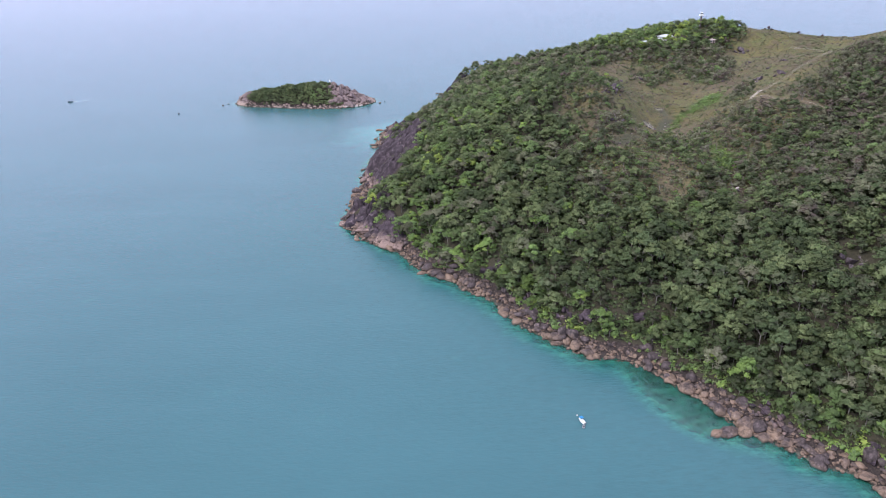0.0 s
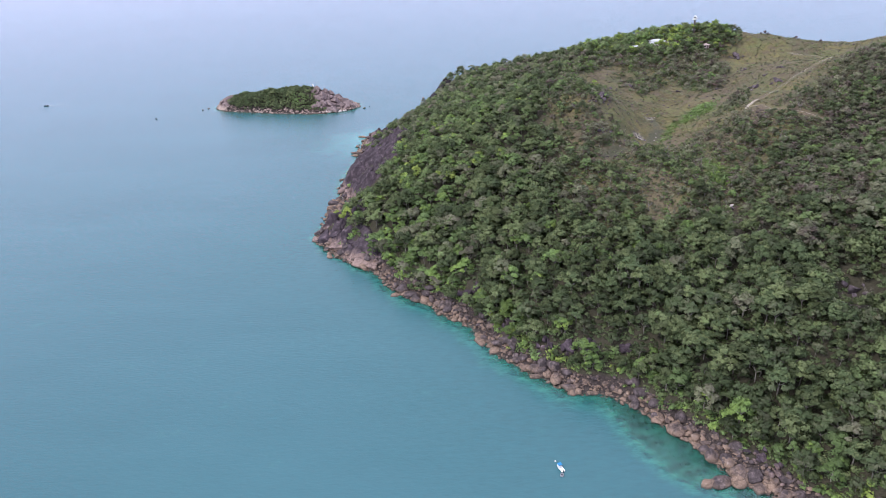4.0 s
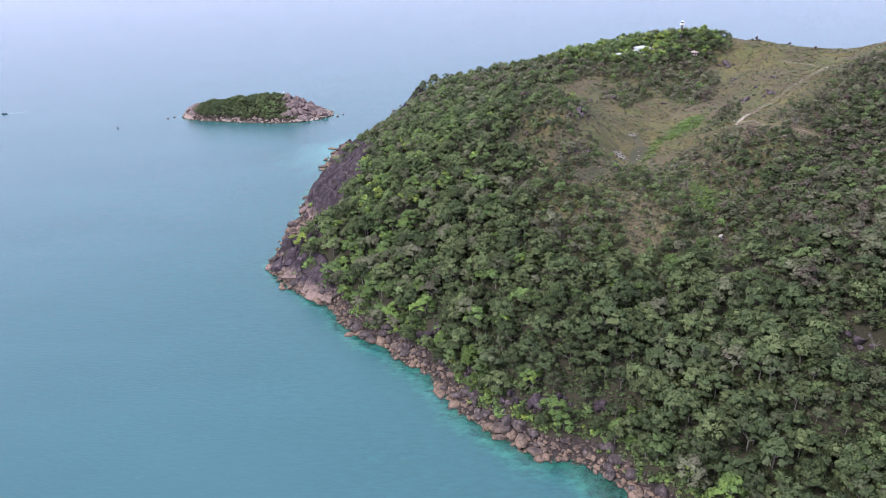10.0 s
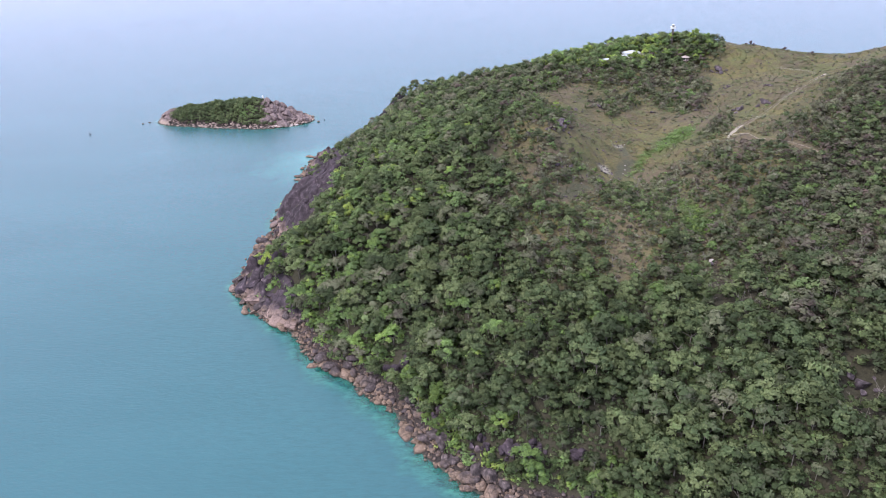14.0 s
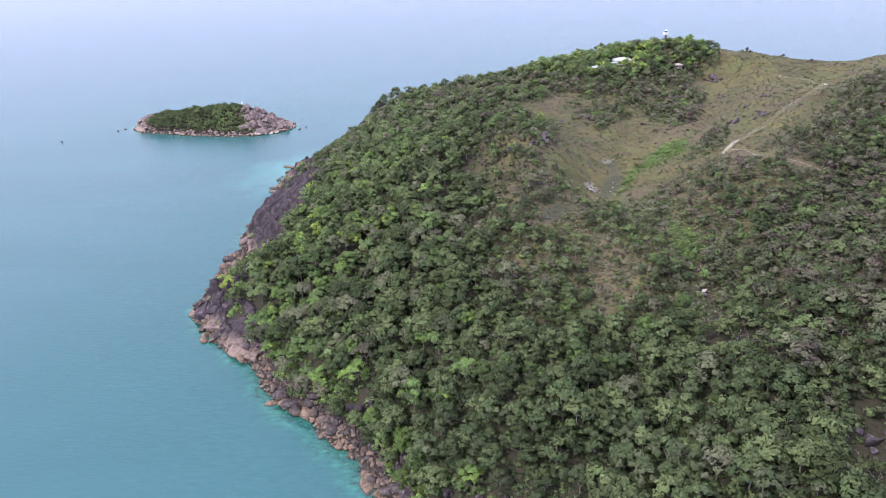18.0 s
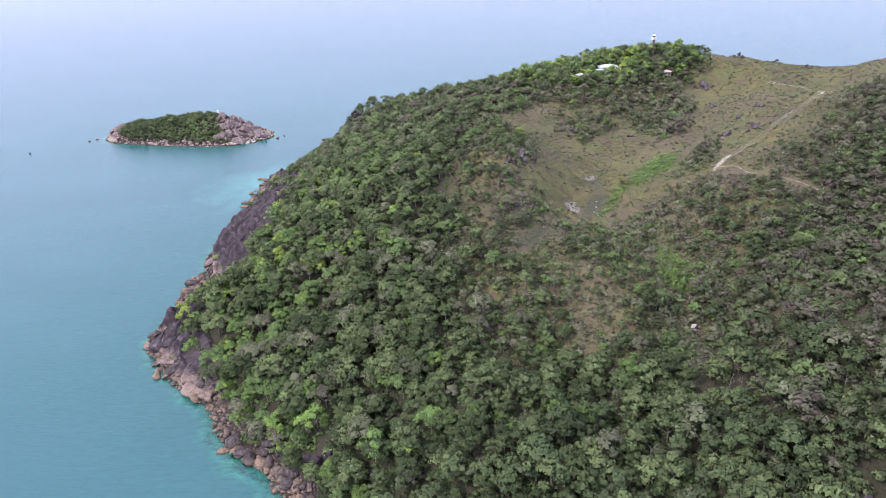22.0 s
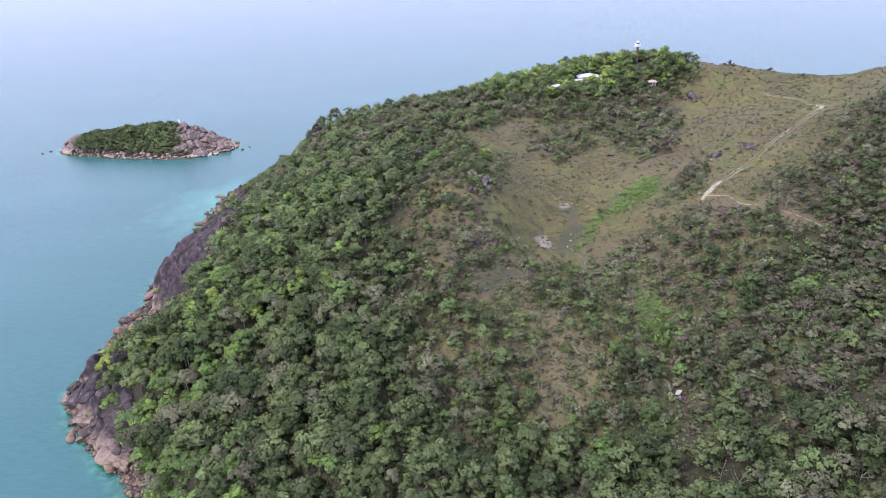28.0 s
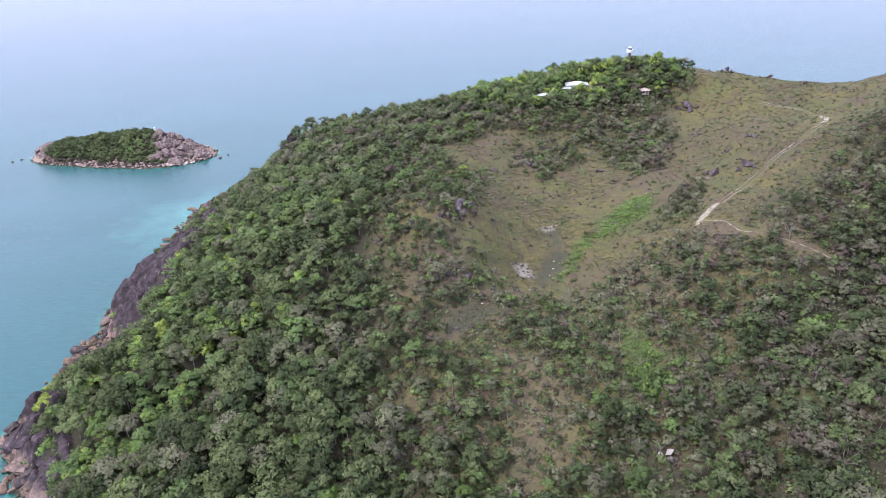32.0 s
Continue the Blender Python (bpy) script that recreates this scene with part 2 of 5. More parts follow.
def make_water():
    """Teal sea with wind ripple; over the shoals it clears to green so that the bed shows."""
    m, nt, bsdf = material("sea_water")
    shoal = attribute(nt, "shoal")
    at = place(nt)
    wide = grain(nt, place(nt, (1, 2.2, 1), 20), 0.006, 4)
    deep = ramp(nt, wide, [(0.35, (0.023, 0.1, 0.115)), (0.65, (0.03, 0.115, 0.132))])
    mid = grain(nt, at, 0.06, 5, 0.6)
    deep = blend(nt, sums(nt, "MULTIPLY", attribute(nt, "coast"), 0.55), deep, (0.017, 0.1, 0.107))
    edge = sums(nt, "ADD", shoal, sums(nt, "MULTIPLY", sums(nt, "SUBTRACT", mid, 0.5), 0.8))
    patch = ramp(nt, grain(nt, place(nt, (0.7, 1.2, 1)), 0.24, 6, 0.74), [(0.37, (0.007, 0.042, 0.042)), (0.46, (0.019, 0.125, 0.102)), (0.62, (0.05, 0.25, 0.175))])
    colour = blend(nt, step(nt, edge, 0.1, 0.9), deep, patch)
    milky = sums(nt, "ADD", attribute(nt, "milk"), sums(nt, "MULTIPLY", sums(nt, "SUBTRACT", mid, 0.5), 1.2))
    colour = blend(nt, sums(nt, "MULTIPLY", step(nt, milky, 0.2, 1.2), 0.6), colour, (0.09, 0.29, 0.27))
    # light and dark of the ripples, painted into the water colour
    ripple = grain(nt, place(nt, (0.32, 1.15, 1)), 0.5, 5, 0.72)
    colour = blend(nt, sums(nt, "ADD", 0.08, sums(nt, "MULTIPLY", attribute(nt, "coast"), 0.22)), colour, ramp(nt, ripple, [(0.36, (0.45, 0.5, 0.52)), (0.52, (1.0, 1.0, 1.0)), (0.68, (1.4, 1.45, 1.35))]), "MULTIPLY")
    nt.nodes.remove(bsdf)
    chop = grain(nt, place(nt, (0.38, 1.0, 1)), 0.8, 4, 0.6)
    swell = grain(nt, place(nt, (0.3, 1.0, 1)), 0.09, 3, 0.5)
    waves = node(nt, "ShaderNodeBump", Height=sums(nt, "ADD", chop, sums(nt, "MULTIPLY", swell, 0.8)), Strength=0.55, Distance=0.35).outputs["Normal"]
    murk = node(nt, "ShaderNodeBsdfDiffuse", Color=colour)
    clear = node(nt, "ShaderNodeBsdfTransparent", Color=(0.4, 0.82, 0.74, 1))
    body = node(nt, "ShaderNodeMixShader", Fac=sums(nt, "MULTIPLY", step(nt, edge, 0.5, 1.1), 0.75))
    gloss = node(nt, "ShaderNodeBsdfGlossy", Color=(1, 1, 1, 1), Roughness=0.16, Normal=waves)
    skin = node(nt, "ShaderNodeMixShader", Fac=node(nt, "ShaderNodeFresnel", IOR=1.55, Normal=waves).outputs[0])
    nt.links.new(murk.outputs[0], body.inputs[1])
    nt.links.new(clear.outputs[0], body.inputs[2])
    nt.links.new(body.outputs[0], skin.inputs[1])
    nt.links.new(gloss.outputs[0], skin.inputs[2])
    nt.links.new(skin.outputs[0], nt.nodes["Material Output"].inputs["Surface"])
    return m


def make_track():
    m, nt, bsdf = material("pale_track_earth")
    at = place(nt)
    nt.links.new(ramp(nt, grain(nt, at, 0.7, 6, 0.7), [(0.3, (0.14, 0.12, 0.08)), (0.48, (0.26, 0.225, 0.175)), (0.66, (0.46, 0.41, 0.35))]), bsdf.inputs["Base Color"])
    bsdf.inputs["Roughness"].default_value = 0.95
    relief(nt, bsdf, grain(nt, at, 3, 5), 0.5, 0.1)
    return m


def make_straw():
    m, nt, bsdf = material("dry_grass")
    geo = nt.nodes.new("ShaderNodeNewGeometry")
    nt.links.new(ramp(nt, geo.outputs["Random Per Island"], [(0.0, (0.1, 0.078, 0.045)), (0.5, (0.158, 0.13, 0.058)), (0.8, (0.12, 0.122, 0.054)), (1.0, (0.2, 0.17, 0.1))]), bsdf.inputs["Base Color"])
    bsdf.inputs["Roughness"].default_value = 0.9
    return m


STRAW = make_straw()
GROUND, FOLIAGE, BARK, WATER, TRACK = make_ground(), make_foliage(), make_bark(), make_water(), make_track()
ROCK = make_rock("sea_granite", (0.075, 0.058, 0.058), (0.235, 0.162, 0.118), (0.43, 0.345, 0.285), 2.3)
ISLE = make_rock("pink_granite", (0.19, 0.142, 0.135), (0.38, 0.285, 0.24), (0.52, 0.44, 0.4), 2.2)
CLIFF = make_rock("dark_cliff_granite", (0.052, 0.038, 0.046), (0.27, 0.19, 0.16), (0.4, 0.32, 0.3), 3.0, (0.62, 0.62, 0.4), 0.5, 0.16)
# near-black colour holds the shade of the overhanging skyline cliff
SHADE_GRANITE = make_rock("shade_dark_granite", (0.027, 0.021, 0.027), (0.12, 0.09, 0.08), (0.16, 0.13, 0.13), 0.5, (0.8, 0.8, 0.35), 0.3, 0.2)
TOR = make_rock("hillside_granite", (0.1, 0.078, 0.088), (0.3, 0.24, 0.2), (0.42, 0.38, 0.36), 0.01)
PALE = plain("pale_boulder_face", (0.5, 0.44, 0.41), 0.85, dirt=0.45, scale=0.7)
WHITE = plain("white_paint", (0.78, 0.78, 0.76), 0.45)
ROOF_WHITE = plain("white_roof_sheet", (0.52, 0.54, 0.56), 0.4, dirt=0.15)
ROOF_PINK = plain("faded_pink_roof", (0.5, 0.4, 0.36), 0.7, dirt=0.35)
GLASS_DARK = plain("dark_window_glass", (0.03, 0.035, 0.04), 0.08, dirt=0.1)
CONCRETE = plain("brown_concrete", (0.2, 0.17, 0.15), 0.85, dirt=0.4)
STEEL = plain("grey_steel", (0.4, 0.41, 0.42), 0.4, 0.8)
CANVAS = plain("blue_canvas", (0.02, 0.2, 0.42), 0.8, dirt=0.2)
RUBBER = plain("black_engine_plastic", (0.02, 0.02, 0.022), 0.4)
NAVY = plain("dark_navy_paint", (0.03, 0.035, 0.05), 0.35, dirt=0.2)
FOAM = plain("white_foam", (0.62, 0.68, 0.7), 0.8, dirt=0.3, scale=0.6)
GELCOAT = plain("white_gelcoat", (0.85, 0.86, 0.86), 0.2, dirt=0.1)


# ---- the lie of the land ----
# Shoreline of the headland, anticlockwise from its far point; the hidden back closes it.
SHORE = [(-73, 662), (-76, 630), (-74, 603), (-76, 575), (-79, 545), (-80, 520), (-75, 504), (-69, 488), (-71, 466), (-79, 442), (-81, 427),
         (-72, 411), (-61, 397), (-49, 384), (-38, 376), (-28, 358), (-20, 347), (-7, 338), (2, 325), (14, 315), (23, 298), (28, 287),
         (39, 275), (47, 268), (56, 259), (67, 258), (74, 254), (81, 246), (88, 237), (95, 228), (100, 217), (105, 209), (112, 203),
         (118, 196), (123, 189), (130, 186), (136, 182), (140, 172)]
SHORE_BACK = [(152, 148), (180, 110), (260, 70), (420, 60), (560, 200), (600, 450), (500, 640), (380, 720), (250, 745), (130, 735),
              (40, 715), (-20, 700), (-55, 684)]
# Heights of the ground along the landforms: (x, y, z)
SPUR = [(-68, 428, 10), (-45, 433, 21), (-11, 430, 38), (44, 416, 52), (57, 439, 67), (76, 430, 70), (98, 436, 82), (63, 511, 73), (101, 515, 79),
        (4, 497, 49), (-62, 453, 4), (-60, 474, 3), (-50, 462, 8), (-50, 478, 10), (-40, 500, 27), (-69, 520, 13), (-53, 520, 24), (-37, 515, 31), (13, 641, 58), (-2, 634, 48), (-14, 632, 35), (-45, 650, 12), (-40, 590, 24), (30, 618, 62), (62, 602, 71), (95, 592, 79)]
SUMMIT = [(125, 592, 84), (150, 577, 86), (173, 592, 86), (175, 622, 88), (209, 614, 91.5), (224, 608, 93.2), (243, 604, 91.2), (262, 594, 89.6), (305, 588, 84), (340, 578, 86), (365, 600, 86), (395, 560, 98),
          (209, 585, 84), (260, 650, 66), (170, 665, 58), (60, 680, 34), (340, 640, 60), (400, 640, 60)]
HOLLOW = [(122, 430, 57), (137, 460, 61), (165, 449, 63), (125, 385, 53), (127, 366, 50), (136, 333, 42), (114, 338, 36), (117, 294, 29), (128, 269, 26),
          (123, 498, 70), (158, 516, 68), (190, 538, 68), (232, 575, 77), (228, 524, 80)]
EAST = [(186, 434, 74), (197, 397, 73), (226, 392, 74), (283, 530, 82), (212, 445, 79), (240, 440, 88), (270, 450, 97), (210, 383, 65), (190, 340, 57), (170, 314, 49),
        (155, 326, 44), (176, 283, 45), (169, 271, 37), (150, 281, 38), (149, 349, 43), (157, 243, 32), (143, 258, 33), (145, 213, 17), (320, 470, 104), (300, 380, 92), (260, 300, 74),
        (230, 230, 52), (330, 250, 66), (420, 300, 60), (450, 450, 84)]
SLOPE = [(37, 352, 28), (8, 402, 30), (0, 390, 24), (62, 313, 27), (71, 315, 32), (88, 316, 36), (83, 343, 38), (92, 376, 51), (105, 287, 27), (120, 261, 22),
         (70, 276, 11), (140, 233, 15)]


def spline(nodes, stiff=30.0):
    """A thin plate laid over the landform heights."""
    p = np.array(nodes, float)
    d = np.linalg.norm(p[:, None, :2] - p[None, :, :2], axis=2)
    k = np.where(d > 0, d * d * np.log(np.maximum(d, 1e-9)), 0.0) + stiff * np.eye(len(p))
    q = np.c_[np.ones(len(p)), p[:, :2]]
    a = np.block([[k, q], [q.T, np.zeros((3, 3))]])
    w = np.linalg.solve(a, np.r_[p[:, 2], 0, 0, 0])

    def height(x, y):
        out = w[-3] + w[-2] * x + w[-1] * y
        for (px, py, _), c in zip(p, w):
            r = (x - px) ** 2 + (y - py) ** 2 + 1e-9
            out = out + c * 0.5 * r * np.log(r)
        return out
    return height


def shore_distance(poly, x, y):
    """Metres to a closed shoreline, positive on the land side."""
    best = np.full(np.shape(x), 1e9)
    inside = np.zeros(np.shape(x), bool)
    for (x0, y0), (x1, y1) in zip(poly, poly[1:] + poly[:1]):
        dx, dy = x1 - x0, y1 - y0
        u = np.clip(((x - x0) * dx + (y - y0) * dy) / (dx * dx + dy * dy), 0, 1)
        best = np.minimum(best, np.hypot(x - x0 - u * dx, y - y0 - u * dy))
        crosses = ((y0 > y) != (y1 > y)) & (x < dx * (y - y0) / (dy if dy else 1e-9) + x0)
        inside ^= crosses
    return np.where(inside, best, -best)


LAND = SHORE + SHORE_BACK
plate = spline(SPUR + SUMMIT + HOLLOW + EAST + SLOPE + [(x, y, 1.5) for x, y in LAND])


def ground_height(x, y):
    """The headland's ground: the plate, a stony bank along the water and a sloping sea bed."""
    d = shore_distance(LAND, x, y)
    bank = np.clip(d / 7.0, 0, 1)
    land = np.maximum(plate(x, y), 0.4) * bank + 1.2 * np.sqrt(np.clip(d / 5.0, 0, 1)) * (1 - bank)
    return np.where(d > 0, land, np.maximum(d * 0.22, -14.0))


ISLET_SHORE = [(-270, 817), (-262, 803), (-248, 794), (-219, 784), (-198, 777), (-176, 772), (-155, 767), (-136, 766), (-112, 774), (-98, 791),
               (-102, 809), (-115, 823), (-140, 839), (-180, 852), (-230, 850), (-258, 836)]
ISLET_FORM = [(-256, 814, 8), (-240, 814, 10), (-240, 800, 5), (-215, 818, 13), (-192, 818, 15), (-192, 795, 7), (-165, 818, 17), (-151, 806, 20), (-150, 785, 7), (-137, 806, 14.5),
              (-125, 806, 8.5), (-125, 790, 4.5), (-113, 803, 4), (-160, 832, 9), (-210, 838, 7)]
islet_plate = spline(ISLET_FORM + [(x, y, 1.0) for x, y in ISLET_SHORE], 20.0)


def islet_height(x, y):
    d = shore_distance(ISLET_SHORE, x, y)
    bank = np.clip(d / 6.0, 0, 1)
    land = np.maximum(islet_plate(x, y), 0.5) * bank + 1.2 * np.sqrt(np.clip(d / 5.0, 0, 1)) * (1 - bank)
    return np.where(d > 0, land, np.maximum(d * 0.3, -14.0))


def within(poly, x, y, soft=6.0):
    """1 inside an area of the plan, 0 outside, with a soft edge."""
    return np.clip(0.5 + shore_distance(poly, x, y) / soft, 0, 1)


# Areas of the plan
OPEN = [(112, 548), (145, 540), (183, 556), (217, 572), (240, 592), (262, 660), (360, 660), (420, 600), (390, 560), (300, 492), (262, 472), (237, 450), (219, 431),
        (200, 415), (175, 410), (147, 405), (126, 410), (106, 408), (95, 412), (102, 436), (103, 474), (97, 518)]
SCRUB = [(73, 555), (70, 471), (72, 431), (78, 400), (66, 389), (98, 370), (103, 346), (122, 346), (126, 361), (142, 367), (171, 388), (197, 395), (225, 420), (270, 462), (320, 500),
         (420, 540), (400, 620), (230, 600), (130, 560)]
LUSH = [[(133, 429), (139, 440), (144, 449), (153, 458.5), (160, 466), (168, 474), (176, 477), (182, 474), (176, 462), (168, 456), (160, 454.5), (152, 453), (146, 445), (140, 435)],
        [(146, 393), (153, 391), (156.5, 381), (155, 368), (148, 365), (143.5, 375)], [(194, 381.5), (205, 382), (208, 376), (202, 372.5), (193, 374.5)]]
MUD = [[(125, 433), (130, 440), (134, 449), (133, 458), (139, 462), (140, 450), (140, 444), (136.5, 435.5), (131, 427), (126, 424.5)], [(90, 400), (99.5, 405), (109, 407), (110.5, 401), (102.5, 395.5), (93, 391)]]
SAND = [[(116, 428.5), (121.5, 436.5), (124.8, 434.5), (125.5, 429), (119.5, 426)], [(130.5, 459.5), (138, 464), (139, 461), (132.5, 457)], [(113, 414.5), (116.5, 418.5), (118, 416.5)]]
SUMMIT_WOOD = [(110, 575), (140, 562), (175, 572), (215, 578), (238, 596), (232, 625), (150, 640), (100, 610)]
# Belts of close shrubs round the hollow, and the dense wood along its eastern rim
THICKET = [[(98, 548), (130, 538), (158, 542), (175, 527), (205, 519), (214, 556), (194, 582), (155, 584), (112, 574)], [(183, 548), (208, 531), (191, 498), (178, 497), (173, 520)],
           [(60, 600), (125, 566), (108, 525), (96, 511), (113, 490), (104, 439), (92, 415), (70, 415)], [(130, 525), (155, 536), (165, 523), (141, 502), (128, 508)],
           [(204, 418), (221, 432), (240, 450), (262, 470), (290, 490), (320, 510), (325, 470), (262, 430), (243, 421), (207, 410)],
           [(92, 398), (120, 392), (150, 398), (178, 408), (185, 425), (165, 432), (150, 425), (140, 415), (118, 412), (100, 425)], [(166, 440), (186, 440), (198, 464), (194, 474), (178, 460)]]
EAST_WOOD = [(176, 384), (190, 392), (204, 396), (222, 400), (236, 424), (258, 448), (290, 475), (330, 490), (330, 430), (260, 380), (225, 340), (200, 345), (178, 365)]
RIM = [(190, 424), (206, 442), (225, 457), (250, 477), (285, 505), (330, 530), (340, 490), (262, 430), (207, 410)]
BARE_BAND = [(106, 388), (122, 385), (127, 366), (120, 345), (106, 344), (110, 366)]
EARTH = [[(176, 425), (190, 420), (185, 405), (168, 402), (160, 412)], [(112, 412), (128, 420), (122, 402), (108, 398)], [(86, 425), (97, 432), (101, 418), (90, 408)]]

STEP = 2.5
GX, GY = np.arange(-150, 520, STEP), np.arange(90, 790, STEP)


def rough_ground(x, y):
    """Small unevenness of the earth."""
    return 0.35 * np.sin(x * 0.31 + 1.3 * np.sin(y * 0.17)) + 0.3 * np.sin(y * 0.37 + 1.7 * np.sin(x * 0.21)) + 0.18 * np.sin((x + y) * 0.9)


X, Y = np.meshgrid(GX, GY)
D = shore_distance(LAND, X, Y)
Z = ground_height(X, Y) + rough_ground(X, Y) * np.clip(D / 12, 0, 1)


def ground_at(x, y):
    """Height of the built ground."""
    u, v = (np.asarray(x, float) - GX[0]) / STEP, (np.asarray(y, float) - GY[0]) / STEP
    i, j = np.clip(u.astype(int), 0, len(GX) - 2), np.clip(v.astype(int), 0, len(GY) - 2)
    u, v = u - i, v - j
    return (Z[j, i] * (1 - u) + Z[j, i + 1] * u) * (1 - v) + (Z[j + 1, i] * (1 - u) + Z[j + 1, i + 1] * u) * v


def sheet(name, x, y, z, keep, mat, **marks):
    """A mesh over a grid, with the plan's areas as named marks on its points."""
    rows, cols = x.shape
    index = np.arange(rows * cols).reshape(rows, cols)
    quads = np.stack([index[:-1, :-1], index[:-1, 1:], index[1:, 1:], index[1:, :-1]], -1)[keep]
    used, quads = np.unique(quads, return_inverse=True)
    quads = quads.reshape(-1, 4)
    me = bulk(name, np.stack([x.ravel(), y.ravel(), z.ravel()], -1)[used], quads, mat, True)
    for key, value in marks.items():
        a = me.attributes.new(key, "FLOAT", "POINT")
        a.data.foreach_set("value", value.ravel()[used].astype(np.float32))
    return new(name, me)


def bulk(name, verts, faces, mat, smooth=False, tint=None, normals=None):
    """A mesh from arrays of points and faces, all of one size; leaves take the soft normals of their tuft."""
    me = bpy.data.meshes.new(name)
    n = faces.shape[1]
    me.vertices.add(len(verts))
    me.vertices.foreach_set("co", np.ascontiguousarray(verts, np.float32).ravel())
    me.loops.add(faces.size)
    me.loops.foreach_set("vertex_index", np.ascontiguousarray(faces, np.int32).ravel())
    me.polygons.add(len(faces))
    me.polygons.foreach_set("loop_start", np.arange(0, faces.size, n, dtype=np.int32))
    me.polygons.foreach_set("use_smooth", np.full(len(faces), smooth))
    if tint is not None:
        a = me.attributes.new("tint", "FLOAT", "POINT")
        a.data.foreach_set("value", np.ascontiguousarray(tint, np.float32))
    me.materials.append(mat)
    me.update(calc_edges=True)
    if normals is not None:
        a = me.attributes.new("custom_normal", "FLOAT_VECTOR", "POINT")
        a.data.foreach_set("vector", np.ascontiguousarray(normals, np.float32).ravel())
        me.update()
    return me


def quad_keep(flag):
    return flag[:-1, :-1] | flag[1:, :-1] | flag[:-1, 1:] | flag[1:, 1:]


def area(polys, soft):
    return np.max([within(p, X, Y, soft) for p in polys], 0)


open_land, scrub_land = within(OPEN, X, Y, 14), within(SCRUB, X, Y, 30)
summit = within(SUMMIT_WOOD, X, Y, 8)


def mixed(x, y):
    """How far the forest has thinned into a mosaic of small grey and green trees: up the hill and inland."""
    return np.clip((y - 295) / 60, 0, 1) * np.clip((x - 35 - 0.25 * np.clip(y - 400, 0, 200)) / 50, 0, 1)


wooded = np.clip(1 - np.maximum(open_land, scrub_land * 0.75) + summit, 0, 1) * (D > 0) * (1 - 0.55 * mixed(X, Y))
wooded = np.maximum.reduce([wooded, 0.85 * within(EAST_WOOD, X, Y, 14), 0.46 * within(RIM, X, Y, 10)])
ground = sheet("ground", X, Y, Z, quad_keep(D > -60), GROUND, lush=0.85 * area(LUSH, 7), wooded=wooded, mud=area(MUD, 9), sand=area(SAND, 2.5), earth=area([BARE_BAND] + EARTH, 14),
               stony=np.clip((9 - D) / 4, 0, 1) * (D > -3), bed=np.clip(-D / 3, 0, 1))
tagged(ground, "steep hillside of dry heath, brown earth and leaf litter", "ground", kind="structure")

ix, iy = np.meshgrid(np.arange(-310, -60, 2.5), np.arange(730, 895, 2.5))
idist = shore_distance(ISLET_SHORE, ix, iy)
iz = islet_height(ix, iy) + rough_ground(ix, iy) * np.clip(idist / 10, 0, 1)
islet = sheet("islet_ground", ix, iy, iz, quad_keep(idist > -35), GROUND, wooded=np.clip((idist - 8) / 6, 0, 1) * (ix < -146), stony=np.maximum(np.clip((14 - idist) / 5, 0, 1), np.clip((ix + 150) / 6, 0, 1)) * (idist > -3), bed=np.clip(-idist / 3, 0, 1))
tagged(islet, "low rocky islet of earth and granite", "islet", kind="structure")

# The sea: fine squares round the shores, wide ones out to the horizon
sx = np.r_[-4900, -3000, -1800, -1100, -750, np.arange(-520, 240, 4.0), 300, 420, 600, 900, 1500, 2700, 4900]
sy = np.r_[-4900, -2500, -1200, -600, -300, -120, np.arange(0, 930, 4.0), 1000, 1150, 1400, 1800, 2400, 3300, 4900]
SX, SY = np.meshgrid(sx, sy)
off = -np.maximum(shore_distance(LAND, SX, SY), shore_distance(ISLET_SHORE, SX, SY))
cove = np.exp(-(((SX - 85) / 26) ** 2 + ((SY - 222) / 26) ** 2)) * 15
shoal = np.clip(1 - (off - cove) / (14.0 - 6.0 * np.clip((SY - 330) / 60, 0, 1)), 0, 1)
milk = 1.3 * np.clip(1 - off / 60, 0, 1) * np.exp(-((SY - 655) / 50) ** 2) + 0.35 * np.clip(1 - off / 12, 0, 1) * np.exp(-((SY - 500) / 30) ** 2)
sea = sheet("sea", SX, SY, np.zeros_like(SX), quad_keep(off > -8), WATER, shoal=shoal, milk=milk, coast=np.clip(1 - off / 85, 0, 1))
tagged(sea, "calm teal sea, clear green over the shoals", "sea", kind="structure")


# ---- plants ----
def ico():
    g = (1 + 5 ** 0.5) / 2
    v = np.array([(-1, g, 0), (1, g, 0), (-1, -g, 0), (1, -g, 0), (0, -1, g), (0, 1, g), (0, -1, -g), (0, 1, -g), (g, 0, -1), (g, 0, 1), (-g, 0, -1), (-g, 0, 1)], float)
    f = np.array([(0, 11, 5), (0, 5, 1), (0, 1, 7), (0, 7, 10), (0, 10, 11), (1, 5, 9), (5, 11, 4), (11, 10, 2), (10, 7, 6), (7, 1, 8),
                  (3, 9, 4), (3, 4, 2), (3, 2, 6), (3, 6, 8), (3, 8, 9), (4, 9, 5), (2, 4, 11), (6, 2, 10), (8, 6, 7), (9, 8, 1)])
    return v / np.linalg.norm(v[0]), f


ICO_V, ICO_F = ico()
CORE_V = np.array([(1, 0, 0), (0, 1, 0), (-1, 0, 0), (0, -1, 0), (0, 0, 1), (0, 0, -1)], float)
CORE_F = np.array([(0, 1, 4), (1, 2, 4), (2, 3, 4), (3, 0, 4), (1, 0, 5), (2, 1, 5), (3, 2, 5), (0, 3, 5)])


